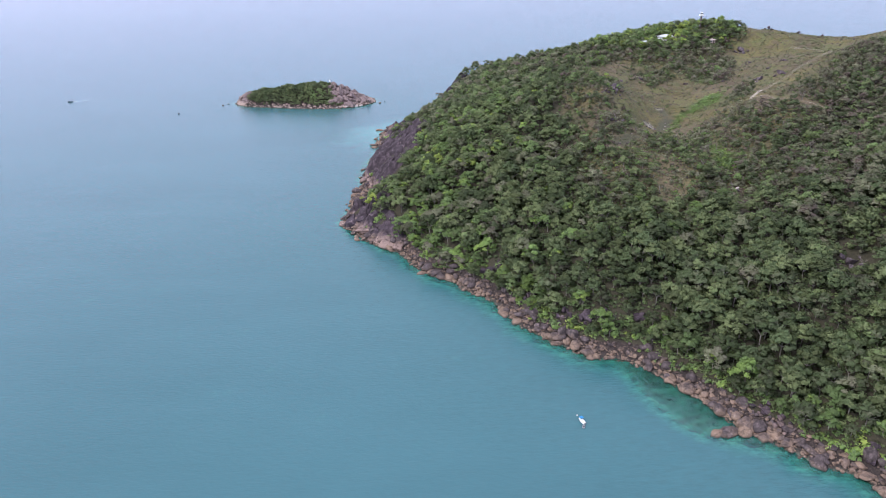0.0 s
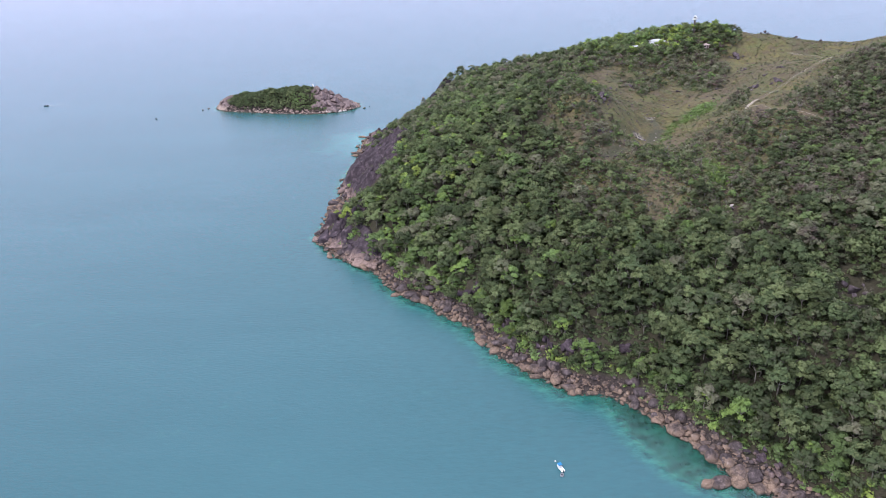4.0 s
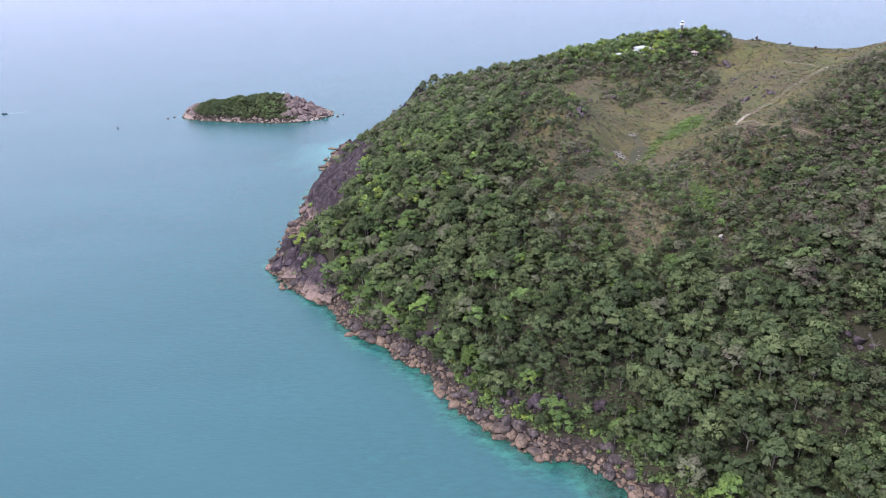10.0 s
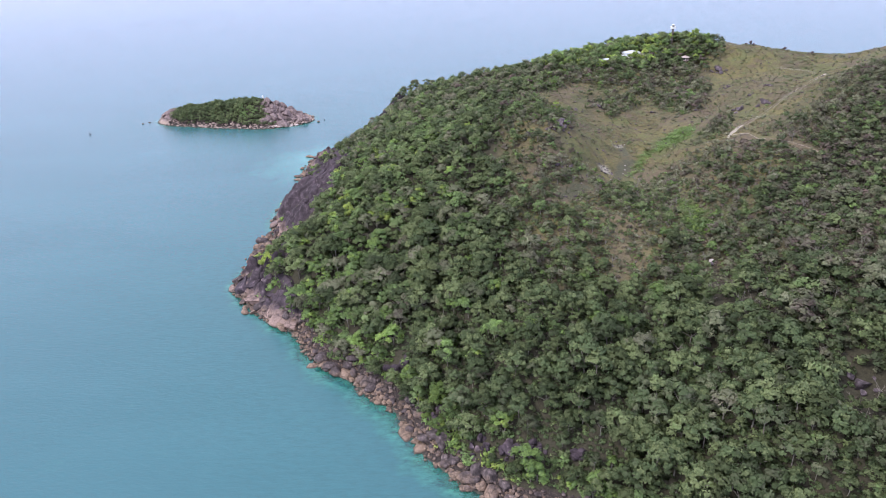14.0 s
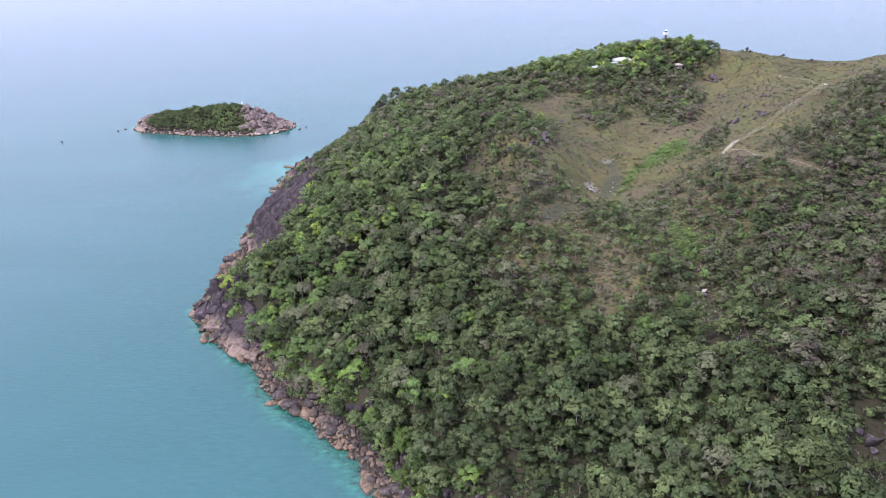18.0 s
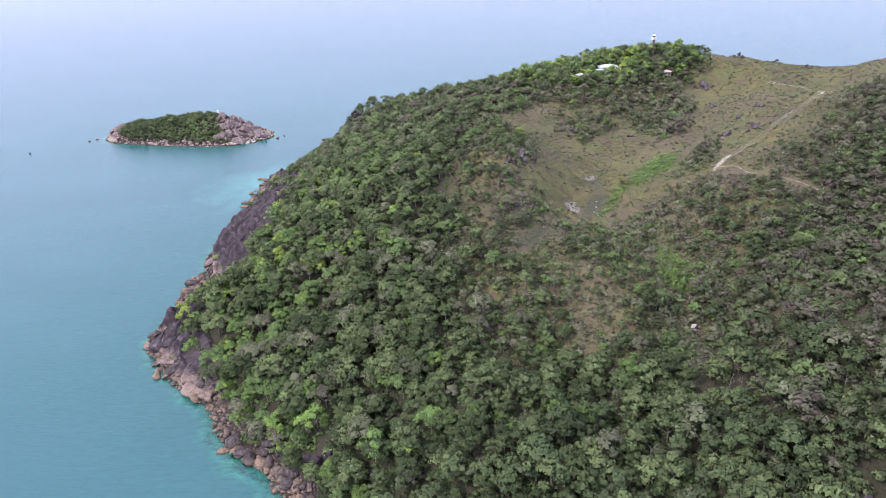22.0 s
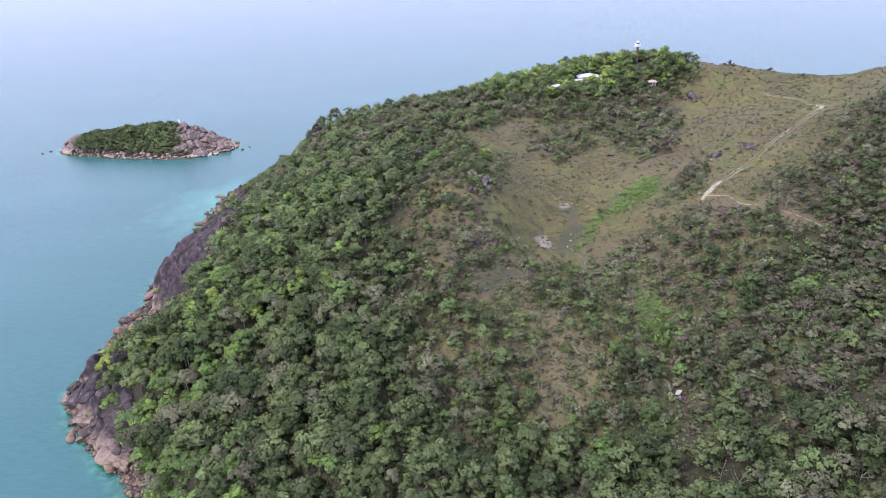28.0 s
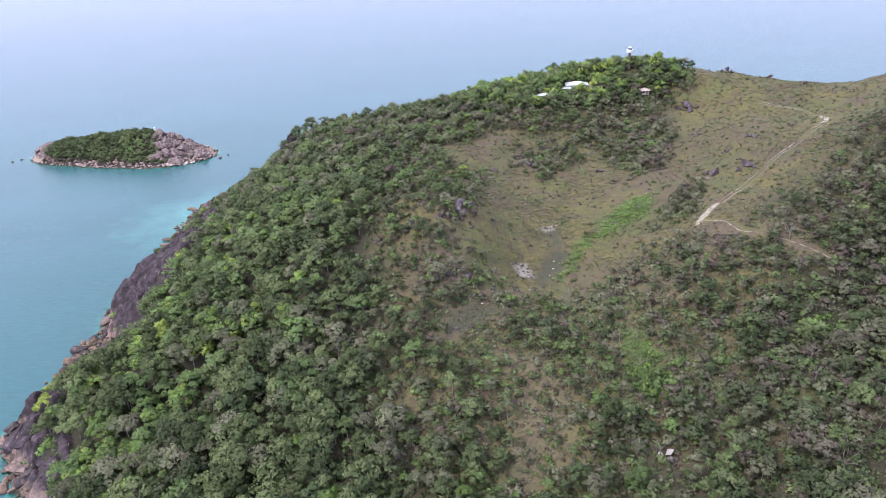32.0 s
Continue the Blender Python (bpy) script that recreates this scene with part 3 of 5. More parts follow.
def clumps(rng, centres, sizes, leaves, leaf, flat=0.75, heart=0.62):
    """Tufts of leaves: a small uneven heart for each, and many leaf sprays over it that face outwards and up. Returns points, faces, and a slight tint and a soft normal for each point."""
    verts, faces, tints, soft, base = [], [], [], [], 0
    for c, s in zip(centres, sizes):
        verts.append(CORE_V * s * heart * (0.8 + 0.4 * rng.random((6, 1))) * (1, 1, flat) + c - (0, 0, 0.16 * s))
        faces.append(CORE_F + base)
        base += 6
        u = rng.normal(size=(leaves, 3))
        u /= np.linalg.norm(u, axis=1)[:, None]
        u[:, 2] = np.abs(u[:, 2]) * 1.15 - 0.3
        u /= np.linalg.norm(u, axis=1)[:, None]
        p = c + u * s * (0.66 + 0.44 * rng.random((leaves, 1))) * (1, 1, flat)
        n = u + rng.normal(size=(leaves, 3)) * 0.42 + (0, 0, 0.3)
        n /= np.linalg.norm(n, axis=1)[:, None]
        a = np.cross(n, rng.normal(size=(leaves, 3)))
        a /= np.linalg.norm(a, axis=1)[:, None]
        b = np.cross(n, a)
        w, l = leaf * (0.4 + 0.3 * rng.random((leaves, 1))), leaf * (0.5 + 0.4 * rng.random((leaves, 1)))
        verts.append(np.stack([p - a * w - b * l * 0.6, p + a * w - b * l * 0.45, p + b * l - n * l * 0.2], 1).reshape(-1, 3))
        faces.append(base + 3 * np.arange(leaves)[:, None] + (0, 1, 2))
        base += 3 * leaves
        tints.append(np.full(6 + 3 * leaves, rng.normal() * 0.05))
        soft += [CORE_V + (0, 0, 0.2), np.repeat(u * 0.8 + n * 0.3 + (0, 0, 0.15), 3, 0)]
    soft = np.concatenate(soft)
    return np.concatenate(verts), np.concatenate(faces), np.concatenate(tints), soft / np.linalg.norm(soft, axis=1)[:, None]


def crown(rng, radius, depth, boughs, leaves, leaf, gappy=0.0):
    """A broad, lobed, lopsided crown: flat-topped leaf tufts at uneven heights, with gaps between them."""
    out, sizes = [], []
    lean, lobes = rng.normal(size=2) * 0.1, rng.random(3) * 6.28
    for i in range(boughs):
        a = 2.4 * i + rng.random() * 0.9
        u = math.sqrt((i + 0.3) / boughs)
        reach = 1 + 0.2 * math.sin(2 * a + lobes[0]) + 0.14 * math.sin(3 * a + lobes[1]) + 0.08 * math.sin(5 * a + lobes[2])
        r = radius * u * reach * (0.84 + gappy * 0.3 * (rng.random() - 0.5))
        z = depth * (0.98 * math.sqrt(1 - 0.86 * u * u) - 0.55 + 0.34 * (rng.random() - 0.5) * (0.5 + gappy))
        out.append((r * math.cos(a) + lean[0] * radius, r * math.sin(a) + lean[1] * radius, z))
        sizes.append(radius * (0.19 + 0.15 * rng.random()) * (18 / boughs) ** 0.5)
    v, f, d, soft = clumps(rng, np.array(out), np.array(sizes), leaves, leaf, 0.8)
    whole = v / (radius, radius, 0.5 * depth)
    soft = 0.55 * soft + 0.9 * whole / np.linalg.norm(whole, axis=1)[:, None]
    return v, f, d, soft / np.linalg.norm(soft, axis=1)[:, None]


def raised(shape, z):
    v, f, *rest = shape
    return (v + (0, 0, z), f, *rest)


def tuft(rng):
    """A few leaf sprays on the ground, with no heart."""
    v, f, d, soft = clumps(rng, np.array([(0, 0, 0.15)]), [0.7], 20, 0.46, 0.6)
    return v[6:], f[8:] - 6, d[6:], soft[6:]


def blades(rng, count=13):
    """A tussock of narrow upright blades that lean outwards."""
    a = rng.random(count) * 6.28
    out = np.stack([np.cos(a), np.sin(a), np.zeros(count)], -1)
    side = np.stack([-np.sin(a), np.cos(a), np.zeros(count)], -1)
    foot = out * 0.45 * rng.random((count, 1))
    tip = foot + out * (0.4 + 0.4 * rng.random((count, 1))) + (0, 0, 1) * (0.2 + 0.35 * rng.random((count, 1)))
    v = np.stack([foot + side * 0.15, foot - side * 0.15, tip], 1).reshape(-1, 3)
    soft = np.repeat(out * 0.2 + (0, 0, 1), 3, 0)
    return v, np.arange(3 * count).reshape(-1, 3), np.repeat(rng.normal(size=count) * 0.04, 3), soft / np.linalg.norm(soft, axis=1)[:, None]


def limb(p0, p1, r0, r1, sides=5):
    p0, p1 = np.array(p0, float), np.array(p1, float)
    d = (p1 - p0) / np.linalg.norm(p1 - p0)
    a = np.cross(d, (0.31, 0.9, 0.2))
    a /= np.linalg.norm(a)
    b = np.cross(d, a)
    t = np.arange(sides) * 2 * math.pi / sides
    ring = np.cos(t)[:, None] * a + np.sin(t)[:, None] * b
    k = np.arange(sides)
    n = (k + 1) % sides
    return np.concatenate([p0 + ring * r0, p1 + ring * r1]), np.concatenate([np.stack([k, n, n + sides], -1), np.stack([k, n + sides, k + sides], -1)])


def joined(pieces):
    verts, faces, base = [], [], 0
    for v, f in pieces:
        verts.append(v)
        faces.append(f + base)
        base += len(v)
    return np.concatenate(verts), np.concatenate(faces)


def bole(rng, height, radius, spread, limbs=4):
    """A tapered, slightly bent trunk that forks into limbs."""
    bend = rng.normal(size=2) * 0.25
    fork = (bend[0], bend[1], height * 0.5)
    out = [limb((0, 0, -0.6), fork, radius, radius * 0.7, 6)]
    for i in range(limbs):
        a = i * 2 * math.pi / limbs + rng.random()
        r = spread * (0.35 + 0.35 * rng.random())
        out.append(limb(fork, (fork[0] + r * math.cos(a), fork[1] + r * math.sin(a), height * (0.8 + 0.2 * rng.random())), radius * 0.55, radius * 0.2, 4))
    return joined(out)


def snag(rng, height):
    """A dead tree: bare pale trunk, forked limbs and twigs."""
    out = [limb((0, 0, -0.5), (0.2, 0.1, height * 0.55), 0.2, 0.13, 5)]
    for i in range(5):
        a, z = rng.random() * 6.3, height * (0.35 + 0.25 * rng.random())
        tip = np.array((math.cos(a) * height * 0.32, math.sin(a) * height * 0.32, z + height * (0.2 + 0.25 * rng.random())))
        out.append(limb((0.15, 0.08, z), tip, 0.1, 0.05, 4))
        for _ in range(3):
            out.append(limb(tip * (0.75, 0.75, 0.9), tip + rng.normal(size=3) * 0.8 + (0, 0, 0.6), 0.05, 0.02, 3))
    return joined(out)


rng = np.random.default_rng(7)
# kind: (radius, crown depth, crown's middle height, tufts, leaf sprays a tuft, spray size, tint)
KINDS = {
    "olive_tree_canopy": (4.4, 5.6, 4.4, 19, 54, 0.48, 0.49),
    "dark_broadleaf": (3.9, 5.4, 4.0, 17, 52, 0.48, 0.43),
    "bright_broadleaf": (3.5, 5.0, 3.9, 16, 52, 0.46, 0.76),
    "grey_gum": (3.8, 4.6, 4.2, 16, 46, 0.44, 0.26),
}
VARIANTS = {}
for kind, (radius, depth, mid, boughs, leaves, leaf, tint) in KINDS.items():
    VARIANTS[kind] = []
    for i in range(5):
        shape = raised(crown(rng, radius * (0.9 + 0.2 * rng.random()), depth, boughs, leaves, leaf, 0.7), mid)
        tv, tf = bole(rng, mid + 0.5, 0.2, radius)
        tv[tv[:, 2] < 0, 2] = -2.4
        VARIANTS[kind].append((shape, tv, tf, tint))
FARTHER = {kind: [raised(crown(rng, radius, depth, 10, 30, leaf * 1.35, 0.7), mid) for i in range(5)] for kind, (radius, depth, mid, boughs, leaves, leaf, tint) in KINDS.items()}
FAR = {kind: [raised(crown(rng, radius, depth, 14, 34, leaf * 1.2, 0.7), mid) for i in range(5)] for kind, (radius, depth, mid, boughs, leaves, leaf, tint) in KINDS.items()}
SHRUBS = [clumps(rng, np.array([(0.35, 0.15, 0.15), (-0.5, -0.3 + 0.5 * rng.random(), -0.1)]), [0.85, 0.7], 22, 0.36, 0.85) for i in range(6)]
LOW = [tuft(rng) for i in range(5)]
GRASS = [blades(rng) for i in range(5)]


def scatter(x0, x1, y0, y1, gap, seed):
    """Uneven planting places, about gap metres apart."""
    r = np.random.default_rng(seed)
    wide, tall = (x1 - x0) * 0.22 + (y1 - y0) * 0.3, (y1 - y0) * 0.22 + (x1 - x0) * 0.3
    xs, ys = np.meshgrid(np.arange(x0 - wide, x1 + wide, gap), np.arange(y0 - tall, y1 + tall, gap * 0.88))
    xs = xs + (np.arange(len(xs)) % 2)[:, None] * gap * 0.5
    p = np.stack([xs.ravel(), ys.ravel()], -1) + r.uniform(-0.46, 0.46, (xs.size, 2)) * gap
    mid = np.array([(x0 + x1) / 2, (y0 + y1) / 2])
    p = (p - mid) @ np.array([(0.83, 0.56), (-0.56, 0.83)]) + mid
    return p[(p[:, 0] > x0) & (p[:, 0] < x1) & (p[:, 1] > y0) & (p[:, 1] < y1)]


def gather(chosen, meshes, mat, name):
    """One mesh of many plants: rows of (variant, x, y, z, size, turn, tint)."""
    verts, faces, tints, normals, base = [], [], [], [], 0
    rows = np.array(chosen, float)
    for i, (v, f, *slight) in enumerate(meshes):
        r = rows[rows[:, 0] == i]
        if not len(r):
            continue
        c, s = np.cos(r[:, 5])[:, None], np.sin(r[:, 5])[:, None]
        size = r[:, 4][:, None]
        out = np.empty((len(r), len(v), 3), np.float32)
        out[:, :, 0] = (v[:, 0] * c - v[:, 1] * s) * size + r[:, 1][:, None]
        out[:, :, 1] = (v[:, 0] * s + v[:, 1] * c) * size + r[:, 2][:, None]
        out[:, :, 2] = v[:, 2] * size + r[:, 3][:, None]
        verts.append(out.reshape(-1, 3))
        faces.append((f[None] + (base + np.arange(len(r)) * len(v))[:, None, None]).reshape(-1, 3))
        if len(slight) > 1:
            m = slight[1]
            normals.append(np.stack([m[:, 0] * c - m[:, 1] * s, m[:, 0] * s + m[:, 1] * c, np.broadcast_to(m[:, 2], (len(r), len(m)))], -1).reshape(-1, 3))
        tints.append((r[:, 6][:, None] + (slight[0] if slight else np.zeros(len(v)))).ravel())
        base += len(r) * len(v)
    return bulk(name, np.concatenate(verts), np.concatenate(faces), mat, mat is FOLIAGE or mat is STRAW, np.concatenate(tints), np.concatenate(normals) if normals else None)


def patchy(x, y, k=0.045, phase=0.0):
    """A slow wander between 0 and 1 over the plan, for stands of one kind."""
    a = np.sin(x * k + 2.1 * np.sin(y * k * 0.7 + phase)) + np.sin(y * k * 1.2 + 1.8 * np.sin(x * k * 0.8 + phase * 2)) + 0.6 * np.sin((x - y) * k * 2.3 + phase)
    return np.clip(0.5 + a * 0.22, 0, 1)


def cliffy(x, y):
    """Bare rock of the headland, the far face and the cliff on the skyline."""
    out = np.zeros(np.shape(x))
    for cx, cy, rx, ry in ((-68, 419, 19, 19), (-50, 396, 14, 11), (-58, 510, 31, 25), (-52, 552, 31, 33), (-58, 594, 28, 29), (-66, 640, 15, 28), (-14, 632, 16, 30), (-70, 472, 13, 24), (-58, 475, 17, 22)):
        out = np.maximum(out, 1.2 - ((x - cx) / rx) ** 2 - ((y - cy) / ry) ** 2)
    for cx, cy, rx, ry in ((-56, 424, 8, 7), (-50, 535, 7, 6), (-48, 562, 9, 6), (-58, 622, 8, 8)):
        out = out * np.clip(((x - cx) / rx) ** 2 + ((y - cy) / ry) ** 2 - 0.3, 0, 1)
    return out


def on_track(x, y):
    return np.minimum(*[np.min([np.hypot(x - (x0 + (x1 - x0) * u), y - (y0 + (y1 - y0) * u)) for (x0, y0), (x1, y1) in zip(line, line[1:]) for u in (0, 0.25, 0.5, 0.75, 1)], 0)
                        for line in (TRACK_UP, TRACK_SIDE)])


TRACK_UP = [(186, 434), (194, 443), (206, 451), (214, 458), (221, 464), (230, 471), (243, 479), (253, 490), (269, 506), (280, 532), (276, 546), (264, 562)]
TRACK_SIDE = [(186, 434), (189, 428), (192, 422), (195, 416), (200, 411), (205, 406), (209, 402), (213, 398), (216, 393), (222, 386)]

# Bare outcrops at the foot of the woods
OUTCROPS = [(15, 333, 6), (47, 283, 4.5), (58, 279, 5), (67, 277, 4), (81, 272, 4), (114, 215, 4.5), (118, 206, 4), (141, 187, 4.5), (33, 302, 3.5)]


def off_outcrops(x, y):
    return np.min([np.hypot(x - ox, y - oy) / size for ox, oy, size in OUTCROPS], 0)


# Trees of the wooded slopes
spots = np.concatenate([scatter(-90, 400, 90, 700, 5.0, 3), scatter(108, 240, 562, 636, 5.6, 4)])
px, py = spots[:, 0], spots[:, 1]
first = len(spots) - len(scatter(108, 240, 562, 636, 5.6, 4))


def zones(x, y):
    """How far a place belongs to the grey eastern wood, the green western spur and the grey far spur; the last two also
    carry painted haze.
    """
    east = np.clip((x - 128 - 0.12 * np.clip(y - 300, 0, 300)) / 45, 0, 1) * np.clip((y - 262) / 60, 0, 1)
    west = np.clip((70 - x) / 50, 0, 1) * np.clip((y - 350) / 30, 0, 1)
    farther = np.clip((y - 470) / 90, 0, 1) * np.clip((125 - x) / 30, 0, 1)
    return east, west, farther


dist = shore_distance(LAND, px, py)
openness = within(OPEN, px, py, 14)
scrubby = within(SCRUB, px, py, 34)
woody = within(SUMMIT_WOOD, px, py, 8)
east, west, farther = zones(px, py)
east = east * (1 - woody)
r = np.random.default_rng(11)
chance = np.where(woody > 0.5, 1.0, np.clip(1.0 - 0.58 * scrubby, 0, 1) * np.clip(1.25 - 1.6 * openness, 0, 1) * (1 - 0.3 * mixed(px, py)) * (1 - 0.3 * east))
eastern = within(EAST_WOOD, px, py, 12)
chance = np.maximum(chance, 0.55 * eastern)
belt = 7.0 + 1.8 * np.sin(px * 0.11 + py * 0.07)
lushness = np.max([within(p, px, py, 10) for p in LUSH + MUD + [BARE_BAND]], 0)
house_clear = (np.hypot((px - 174) / 9.5, (py - 594) / 7) > 1) & (np.hypot((px - 151) / 6, (py - 574.5) / 5) > 1) & (np.hypot(px - 167, py - 584) > 5)
keep = (dist > belt) & (r.random(len(px)) < chance) & ((np.arange(len(px)) < first) | (woody > 0.6)) & (cliffy(px, py) < 0.1 + 0.35 * r.random(len(px))) & (lushness < 0.3) & (on_track(px, py) > np.where(eastern > 0.5, 3.0, 5) - 2.0 * (py < 408)) & house_clear
keep &= (py < 632 + np.clip((30 - px) * 0.3, 0, 24)) & (px < 174 + (py - 213) * 0.47 + 60 * np.clip((240 - py) / 20, 0, 1))
keep &= (py < 660) & (np.hypot(px - 168, py - 267) > 9) & (np.hypot(px - 147.5, py - 345) > 9) & (np.hypot(px - 209, py - 580) > 6) & (np.hypot((px - 207.5) / 7, (py - 602) / 11) > 1)
keep &= off_outcrops(px, py) > 1.35
spots = spots[keep]
px, py, dist, scrubby, woody, east, west, farther = (a[keep] for a in (px, py, dist, scrubby, woody, east, west, farther))
pz = ground_at(px, py)
n = len(spots)
pz = pz + 2.6 * r.random(n) ** 1.5 - 0.7
stand, stand2, roll = patchy(px, py), patchy(px, py, 0.08, 1.7), r.random(n)
thin = mixed(px, py) * (1 - woody)
lime = np.exp(-(((px + 9) / 16) ** 2 + ((py - 401) / 13) ** 2))
shore_green = np.clip((24 - dist) / 25, 0, 0.3)
bright = np.clip(0.08 + 0.3 * np.exp(-(((px + 12) / 30) ** 2 + ((py - 396) / 26) ** 2)) + shore_green + 0.42 * woody + 0.1 * thin + 0.1 * west + 0.5 * lime - 0.1 * east - 0.16 * farther * (1 - woody) - 0.14 * (py < 300) * (dist > 20), 0, 0.85)
# greyer west and far off, darker near: distance haze put into tree colours
grey = np.clip(0.1 + 0.12 * thin + 0.1 * west + 0.34 * farther + 0.55 * east + 0.1 * scrubby - 0.3 * woody + 0.25 * (stand2 - 0.5) - 0.12 * (py < 330) * (1 - east), 0.02, 0.7)
dark = np.clip(0.22 + 0.7 * (stand - 0.5) - 0.1 * west - 0.3 * woody + 0.75 * np.clip((330 - py) / 40, 0, 1) - 0.4 * (py > 515), 0.04, 0.92)
kinds = np.where(roll < bright, 2, np.where(roll > 1 - grey, 3, np.where(r.random(n) < dark, 1, 0)))
names = list(KINDS)
big = np.clip((430 - py) / 40, 0, 1) * (1 - thin)
sizes = (0.55 + (0.65 + 0.4 * big) * r.random(n) ** 1.5) * (1 + 0.06 * big) * (1 - 0.2 * scrubby) * (1 - 0.04 * thin) * (1 - 0.1 * east) * np.where(py > 540, 0.86, 1.0) * np.clip(0.8 + (dist - 8) / 40, 0.8, 1.0) * np.where(px > 230, 0.85, 1.0) * (1 + 0.1 * west) * (1 + 0.12 * woody)
turns = r.random(n) * 6.28
# the lighter western tint also stands in for haze
tint_wander = (stand2 - 0.5) * 0.14 + (r.random(n) - 0.5) * 0.34 + 0.08 * west + 0.12 * lime - 0.02 * east + 0.13 * woody - 0.08 * farther * (1 - woody)
LABELS = {
    "olive_tree_canopy": ("olive_tree", "spreading tree with an olive-green leafy crown on the slope"),
    "dark_broadleaf": ("dark_tree", "dense dark green broadleaf tree in the hillside forest"),
    "bright_broadleaf": ("bright_tree", "fresh bright green broadleaf tree near the shore"),
    "grey_gum": ("grey_tree", "thin grey-green gum tree with a sparse crown"),
}
near = (py < 415) & (px < 174 + (py - 213) * 0.47) & (px < 150)
tree_masters = {}


def plant_tree(kind, v, x, y, z, size, turn):
    """A tree of its own: trunk and crown; alike trees share their meshes."""
    key = (kind, v)
    m = pose(x, y, z, 0, 0, math.degrees(turn)) @ Matrix.Scale(size, 4)
    if key not in tree_masters:
        (cv, cf, slight, soft), tv, tf, tint = VARIANTS[kind][v]
        name, label = LABELS[kind]
        root = tagged(new(name), label, "tree", "trees of the near slope")
        for part_name, verts, faces, mat in (("crown", cv, cf, FOLIAGE), ("trunk", tv, tf, BARK)):
            ob = new(part_name, bulk(part_name, verts, faces, mat, mat is FOLIAGE, tint + slight if mat is FOLIAGE else np.full(len(verts), tint), soft if mat is FOLIAGE else None))
            ob.parent = root
            if mat is FOLIAGE:
                ob.data.attributes.new("single", "FLOAT", "POINT").data.foreach_set("value", np.ones(len(verts), np.float32))
        root.matrix_world = m
        tree_masters[key] = root
    else:
        ob = copy_thing(tree_masters[key], m)
        ob.scale = (size, size, size)


far_rows = {k: [] for k in names}
trunk_rows = []
counts = dict.fromkeys(names, 0)
for i in np.argsort(py + 0.3 * px):
    kind, v = names[kinds[i]], int(r.integers(5))
    if near[i] and counts[kind] < 260:
        counts[kind] += 1
        plant_tree(kind, v, px[i], py[i], pz[i], sizes[i], turns[i])
    else:
        far_rows[kind].append((v, px[i], py[i], pz[i], sizes[i], turns[i], KINDS[kind][6] + tint_wander[i]))
        if scrubby[i] > 0.4 or dist[i] < 25 or roll[i] > 0.7:
            trunk_rows.append((v, px[i], py[i], pz[i], sizes[i], turns[i], 0))
FAR_NAMES = {"olive_tree_canopy": "olive_forest", "dark_broadleaf": "dark_forest", "bright_broadleaf": "bright_forest", "grey_gum": "grey_forest"}
for kind, rows in far_rows.items():
    rows = np.array(rows)
    for shapes, here, title in ((FAR, rows[:, 2] < 470, FAR_NAMES[kind]), (FARTHER, rows[:, 2] >= 470, "far_" + FAR_NAMES[kind])):
        tagged(new(title, gather(rows[here], shapes[kind], FOLIAGE, title)), LABELS[kind][1].split(" on ")[0].split(" in ")[0].split(" near ")[0] + "s covering the far hillside", "forest", kind="stuff")
boles = [bole(rng, 4.4, 0.18, 2.8, 3) for i in range(5)]
tagged(new("forest_trunks", gather(trunk_rows, boles, BARK, "forest_trunks")), "pale trunks and limbs under the far forest canopy", "tree trunks", kind="stuff")

# Small thin trees of the mosaic below the hollow, its eastern rim and the shrub belts
SMALL = [raised(crown(rng, 1.75, 2.9, 6, 30, 0.36, 0.9), 2.5) for i in range(6)]
spots = scatter(40, 300, 255, 600, 3.3, 15)
sx_, sy_ = spots[:, 0], spots[:, 1]
rs = np.random.default_rng(19)
belts = np.max([within(p, sx_, sy_, 10) for p in THICKET], 0)
rim = within(EAST_WOOD, sx_, sy_, 10)
east = zones(sx_, sy_)[0]
mosaic = mixed(sx_, sy_) * (1 - within(OPEN, sx_, sy_, 16)) * np.clip((470 - sy_) / 40, 0, 1)
lushes = np.max([within(p, sx_, sy_, 6) for p in LUSH + MUD + SAND], 0)
keep = (rs.random(len(sx_)) < np.maximum.reduce([0.62 * mosaic, 0.75 * rim, 0.55 * east * (1 - within(OPEN, sx_, sy_, 16)), np.where((sx_ < 118) | (sy_ > 525), 1.3, 0.7) * belts * np.clip(1.6 * patchy(sx_, sy_, 0.24, 0.9) - 0.3, 0, 1)])) & (lushes < 0.5) & (on_track(sx_, sy_) > np.where(sy_ < 410, 1.2, 2.2))
keep &= (sx_ < 174 + (sy_ - 213) * 0.47) & (within(BARE_BAND, sx_, sy_, 6) < 0.2 + 1.2 * rs.random(len(sx_))) & (np.hypot(sx_ - 147.5, sy_ - 345) > 6) & (np.hypot(sx_ - 168, sy_ - 268) > 5)
sx_, sy_, belts, rim, east = sx_[keep], sy_[keep], belts[keep], rim[keep], east[keep]
n = len(sx_)
tint = np.where(rs.random(n) < 0.36 + 0.4 * east + 0.2 * belts, np.where(rs.random(n) < 0.26, 0.1 * rs.random(n), np.where(belts > 0.3, 0.15 + 0.1 * rs.random(n), np.where(east > 0.5, 0.26 + 0.14 * rs.random(n), 0.12 + 0.16 * rs.random(n)))), np.where(rs.random(n) < 0.3, 0.66 + 0.16 * rs.random(n), 0.47 + 0.12 * rs.random(n)) - 0.06 * east)
